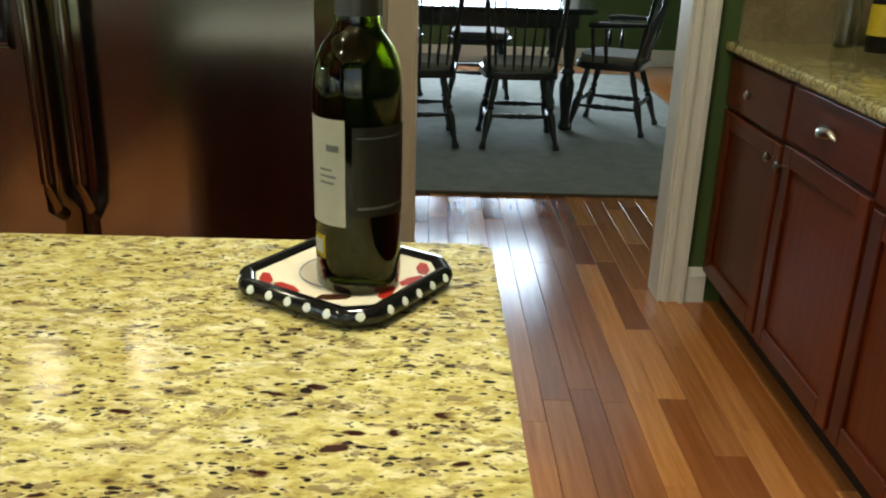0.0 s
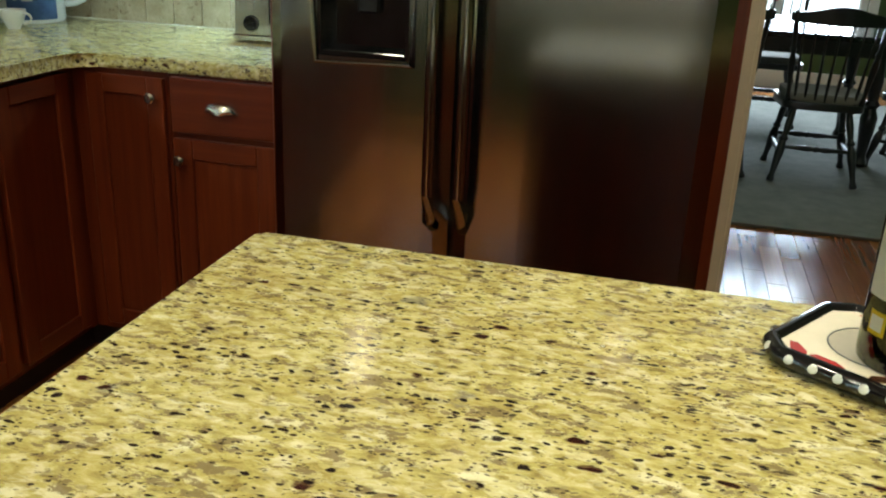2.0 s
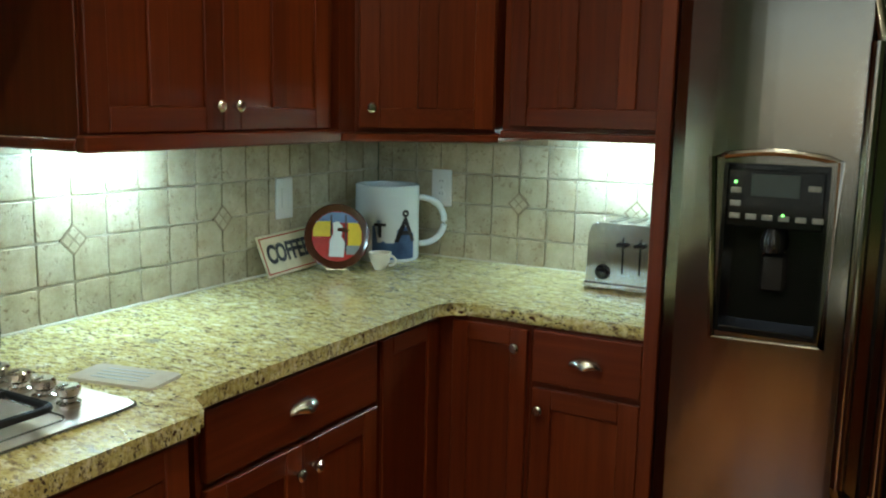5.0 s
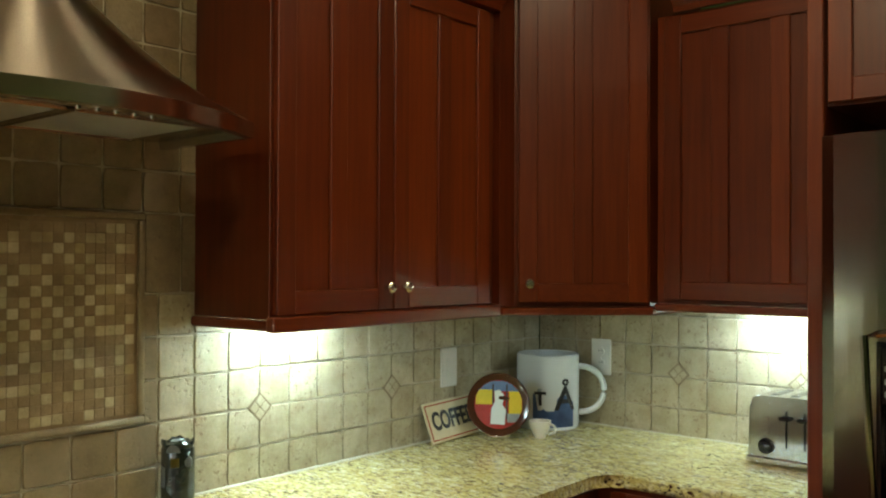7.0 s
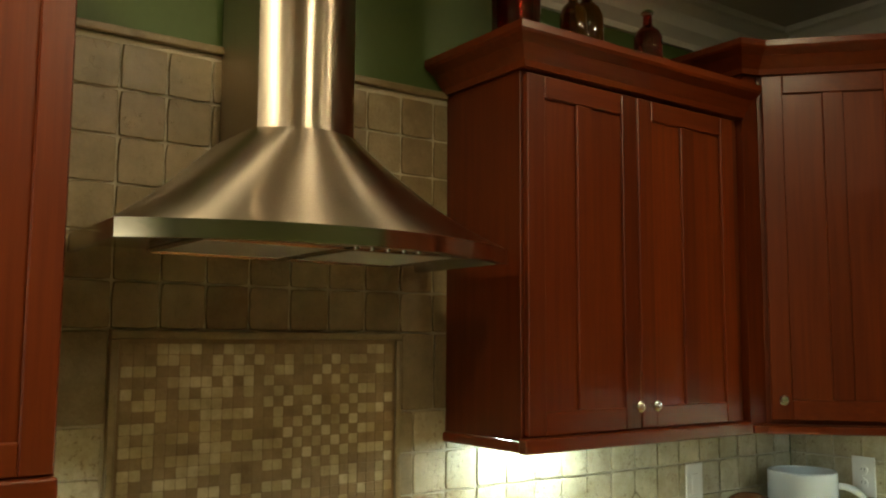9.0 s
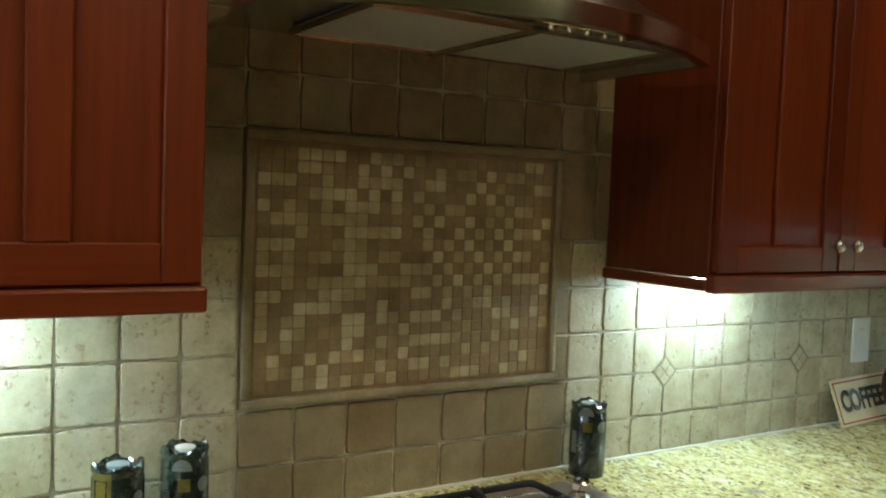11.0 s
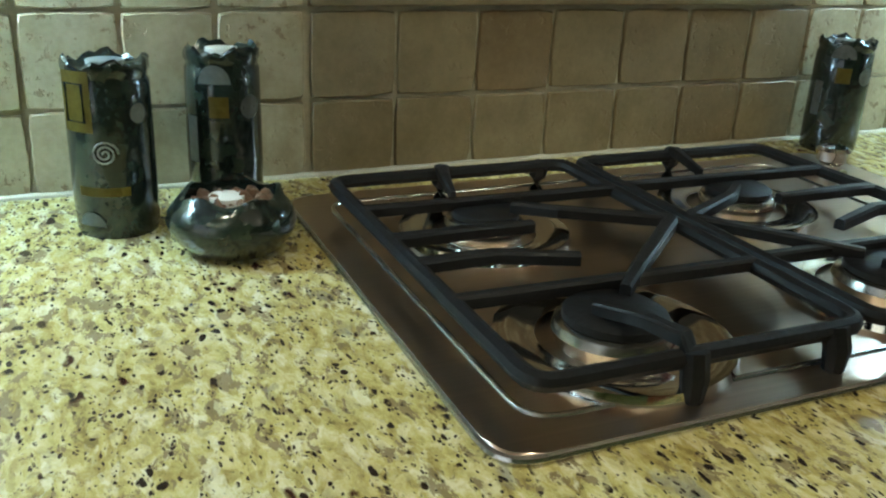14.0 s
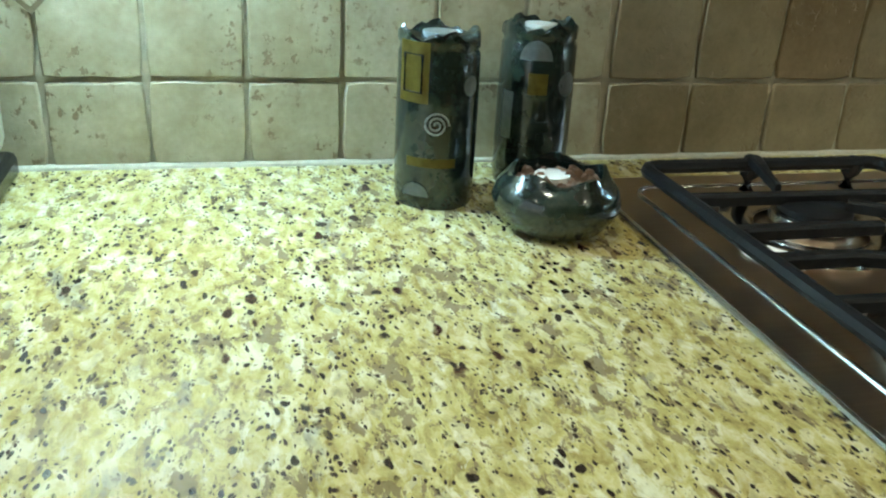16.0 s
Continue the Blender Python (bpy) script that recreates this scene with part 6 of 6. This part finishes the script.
def cut_tile(w, h, m_, seed):
    return tile_mesh("tile", w - G, h - G, seed, m_)


PR = 0.7365
WARM_END = 0.777
ROW0, PZ = 0.0945, 0.1072
PN = 0.1035


def row_z(r_):
    """The bottom of a row of wall tiles; the lowest row is cut."""
    return TOP if r_ == 0 else TOP + ROW0 + (r_ - 1) * PZ


def row_h(r_):
    return ROW0 if r_ == 0 else PZ


def row_tiles(w, h, m_, seed):
    return [tile_mesh("tile", w - G, h - G, seed + q, m_) for q in range(7)]


LIGHT_LOW, LIGHT_ROW = row_tiles(P, ROW0, M_TILE, 100), row_tiles(P, PZ, M_TILE, 120)
LIGHT_LOW_L, LIGHT_ROW_L = row_tiles(PN, ROW0, M_TILE, 140), row_tiles(PN, PZ, M_TILE, 160)
WARM_LOW, WARM_ROW = row_tiles(WARM_END / 7, ROW0, M_TILE_WARM_DIM, 180), row_tiles(WARM_END / 7, PZ, M_TILE_WARM_DIM, 200)
# right of the mosaic, up to the corner; left of it; whole rows over a cut one
for k in range(15):
    y = WARM_END + (k + 0.5) * P
    for r_ in range(5):
        lay(trng.choice(LIGHT_ROW if r_ else LIGHT_LOW), west_bed, west(y, row_z(r_) + row_h(r_) / 2))
for k in range(20):
    y = -0.004 - (k + 0.5) * PN
    for r_ in range(5):
        lay(trng.choice(LIGHT_ROW_L if r_ else LIGHT_LOW_L), west_bed, west(y, row_z(r_) + row_h(r_) / 2))
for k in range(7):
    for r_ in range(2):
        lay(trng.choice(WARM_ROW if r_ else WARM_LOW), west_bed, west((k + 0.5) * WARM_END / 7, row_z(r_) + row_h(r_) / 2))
narrow = [cut_tile(WARM_END - PR, PZ, M_TILE_WARM_DIM, 240 + q) for q in range(3)]
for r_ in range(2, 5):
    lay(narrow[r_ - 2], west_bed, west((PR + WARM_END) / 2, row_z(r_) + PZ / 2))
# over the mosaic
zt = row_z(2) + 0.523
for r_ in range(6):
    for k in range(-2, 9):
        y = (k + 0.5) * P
        lay(trng.choice(SQUARE["travertine_warm_dim"]), west_bed, west(y, zt + (r_ + 0.5) * P))
tall = cut_tile(P, zt - row_z(5), M_TILE_WARM_DIM, 77)
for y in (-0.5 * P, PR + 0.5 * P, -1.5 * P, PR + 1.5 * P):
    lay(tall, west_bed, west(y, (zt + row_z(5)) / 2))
# north wall
for k in range(-6, 7):
    x = 0.588 + (k + 0.5) * P
    if 0.04 < x < 1.22:
        for r_ in range(5):
            lay(trng.choice(LIGHT_ROW if r_ else LIGHT_LOW), north_bed, north(x, row_z(r_) + row_h(r_) / 2))


EDGE_W = NW - WARM_END - 15 * P
for r_ in range(5):
    lay(cut_tile(EDGE_W, row_h(r_), M_TILE, 61 + r_), west_bed, west(NW - EDGE_W / 2, row_z(r_) + row_h(r_) / 2))
    lay(cut_tile(0.064, row_h(r_), M_TILE, 71 + r_), north_bed, north(0.0335, row_z(r_) + row_h(r_) / 2))


def diamond(parent, m):
    base = part("inset_bed", moved(box(-0.029, -0.0085, -0.029, 0.029, -0.004, 0.029), m @ pose(0, 0, 0, 0, 45, 0)), M_JOINT)
    base.parent = parent
    for sx in (-1, 1):
        for sz in (-1, 1):
            o = new("inset_tile", DIAMOND)
            o.parent = parent
            o.matrix_basis = m @ pose(0, 0, 0, 0, 45, 0) @ pose(sx * 0.0125, -0.0055, sz * 0.0125)


DIAMOND = tile_mesh("inset_tile", 0.0235, 0.0235, 91, M_TILE, 0.004, 0.0004)
for y in (WARM_END + 3 * P, WARM_END + 8 * P, -0.004 - 6 * PN, -0.004 - 11 * PN):
    diamond(west_bed, west(y, row_z(2)))
for x in (0.588, 0.588 + 4 * P):
    diamond(north_bed, north(x, row_z(2) + 0.012))

# mosaic panel with a pencil border
MZ = row_z(2) + 0.004
mo = tagged(part("mosaic_panel", box(-0.0045, 0.0, MZ, 0.001, PR, zt), M_MOSAIC_DARK), "framed stone mosaic panel of cream and brown squares", "mosaic")
for a, b, c_, d_ in ((0.0, MZ, PR, MZ + 0.02), (0.0, zt - 0.02, PR, zt), (0.0, MZ + 0.02, 0.02, zt - 0.02), (PR - 0.02, MZ + 0.02, PR, zt - 0.02)):
    part("border", box(0.001, a + 0.001, b + 0.001, 0.011, c_ - 0.001, d_ - 0.001, 0.004, None, 2), M_TILE_WARM_DIM, mo, "rounded stone border", True)
# the panel's pattern of cream squares, from the top row down
PATTERN = ("...oooo..ooo.o..........oo.",
           "...ooo..o.o.o..o.oo.o.oo...",
           "ooo..o..oooo..oo...o.o...oo",
           "....oooo.o.o.o....o.o.o....",
           "o.o..o.ooo.o..o.oo...o.oo..",
           ".ooo.oooo....o.o..o.o.o...o",
           "...o...ooooo..o..o.o.o.ooo.",
           "ooo...ooo.....o.o.o.o.o....",
           "o.o.oo.oo.oo...o.o.o.o.oo..",
           "ooo....ooo..ooo.o.o.o.o...o",
           "..o.ooooooooo..o.o.o.o.ooo.",
           "oo...oooo....oo.o.o.o.....o",
           "o..oooo...o.....o..oo.o..o.",
           "o.oo...oo.oo.ooo.o...oo..o.",
           "o.oo...oo...o.....o....o..o",
           "..o....o..o..ooooo...o.....",
           ".o..o.ooo...o.....o.o..o...",
           ".o.o.o....o..oo.o.......o..",
           "...o.o.o.o.o.....ooo..o....")
NC, NR = len(PATTERN[0]), len(PATTERN)
my0, mz0 = 0.026, MZ + 0.026
pw, ph_ = (PR - 0.052) / NC, (zt - TOP - 2 * P - 0.052) / NR
mlight = [tile_mesh("mosaic_square", pw - 0.001, ph_ - 0.001, s, M_MOSAIC_LIGHT, 0.0018, 0.0003) for s in range(3)]
mdark = [tile_mesh("mosaic_square", pw - 0.001, ph_ - 0.001, s, M_MOSAIC_DARK, 0.0014, 0.0003) for s in range(3)]
mr = random.Random(8)
count = 0
rest = bmesh.new()
for j in range(NR):
    for i in range(NC):
        y, z = my0 + (i + 0.5) * pw, mz0 + (j + 0.5) * ph_
        lit = PATTERN[NR - 1 - j][i] == "o"
        m = pose(0.001, y, z, 0, 0, 90)
        if lit or count < 140:
            o = new("mosaic_square", mr.choice(mlight if lit else mdark))
            o.parent = mo
            o.matrix_basis = m @ pose(0, -mr.uniform(0, 0.0008), 0, 0, mr.uniform(-0.8, 0.8), 0)
            if not lit:
                count += 1
        else:
            own = bmesh.new()
            own.from_mesh(mr.choice(mdark))
            moved(own, m)
            join(rest, own)
rest_ob = part("mosaic_field", rest, M_MOSAIC_DARK, mo)
rest_ob["kind"] = "stuff"
setting("trim_tile_cap", box(-0.0045, -0.165, 2.285, 0.012, 0.880, 2.305, 0.004, None, 2), M_TILE_WARM_DIM, "narrow stone cap over the tiles", "tile cap")

# ---- floor boards ----
BW = 0.083
frng = random.Random(4)
floor_ob = bpy.data.objects["floor"]
LENGTHS = [0.45, 0.62, 0.8, 1.0, 1.25]


def board_mesh(name, L):
    bm = box(-BW / 2 + 0.0004, 0.0005, -0.012, BW / 2 - 0.0004, L - 0.0005, 0.0)
    top = [e for e in bm.edges if all(v.co.z > -0.001 for v in e.verts)]
    bmesh.ops.bevel(bm, geom=top, offset=0.0012, segments=1, affect="EDGES")
    me = bpy.data.meshes.new(name)
    bm.to_mesh(me)
    bm.free()
    me.materials.append(M_FLOOR)
    return me


BOARD = {L: board_mesh("floor_board", L) for L in LENGTHS}
far = bmesh.new()
near_count = 0
x = -0.1
while x < 5.3:
    y = -2.7 - frng.uniform(0, 0.6)
    while y < 8.2:
        L = frng.choice(LENGTHS)
        if (2.45 < x < 3.75 and 0.2 < y < 4.3) or (0.55 < x < 1.75 and 0.4 < y < 2.0):
            o = new("floor_board", BOARD[L])
            o.parent = floor_ob
            o.location = (x, y, 0)
            near_count += 1
        else:
            box(x - BW / 2 + 0.0004, y + 0.0005, -0.012, x + BW / 2 - 0.0004, y + L - 0.0005, 0.0, 0, far)
        y += L
    x += BW
far_ob = part("floor_boards", far, M_FLOOR)
far_ob.parent = floor_ob
far_ob["kind"] = "stuff"
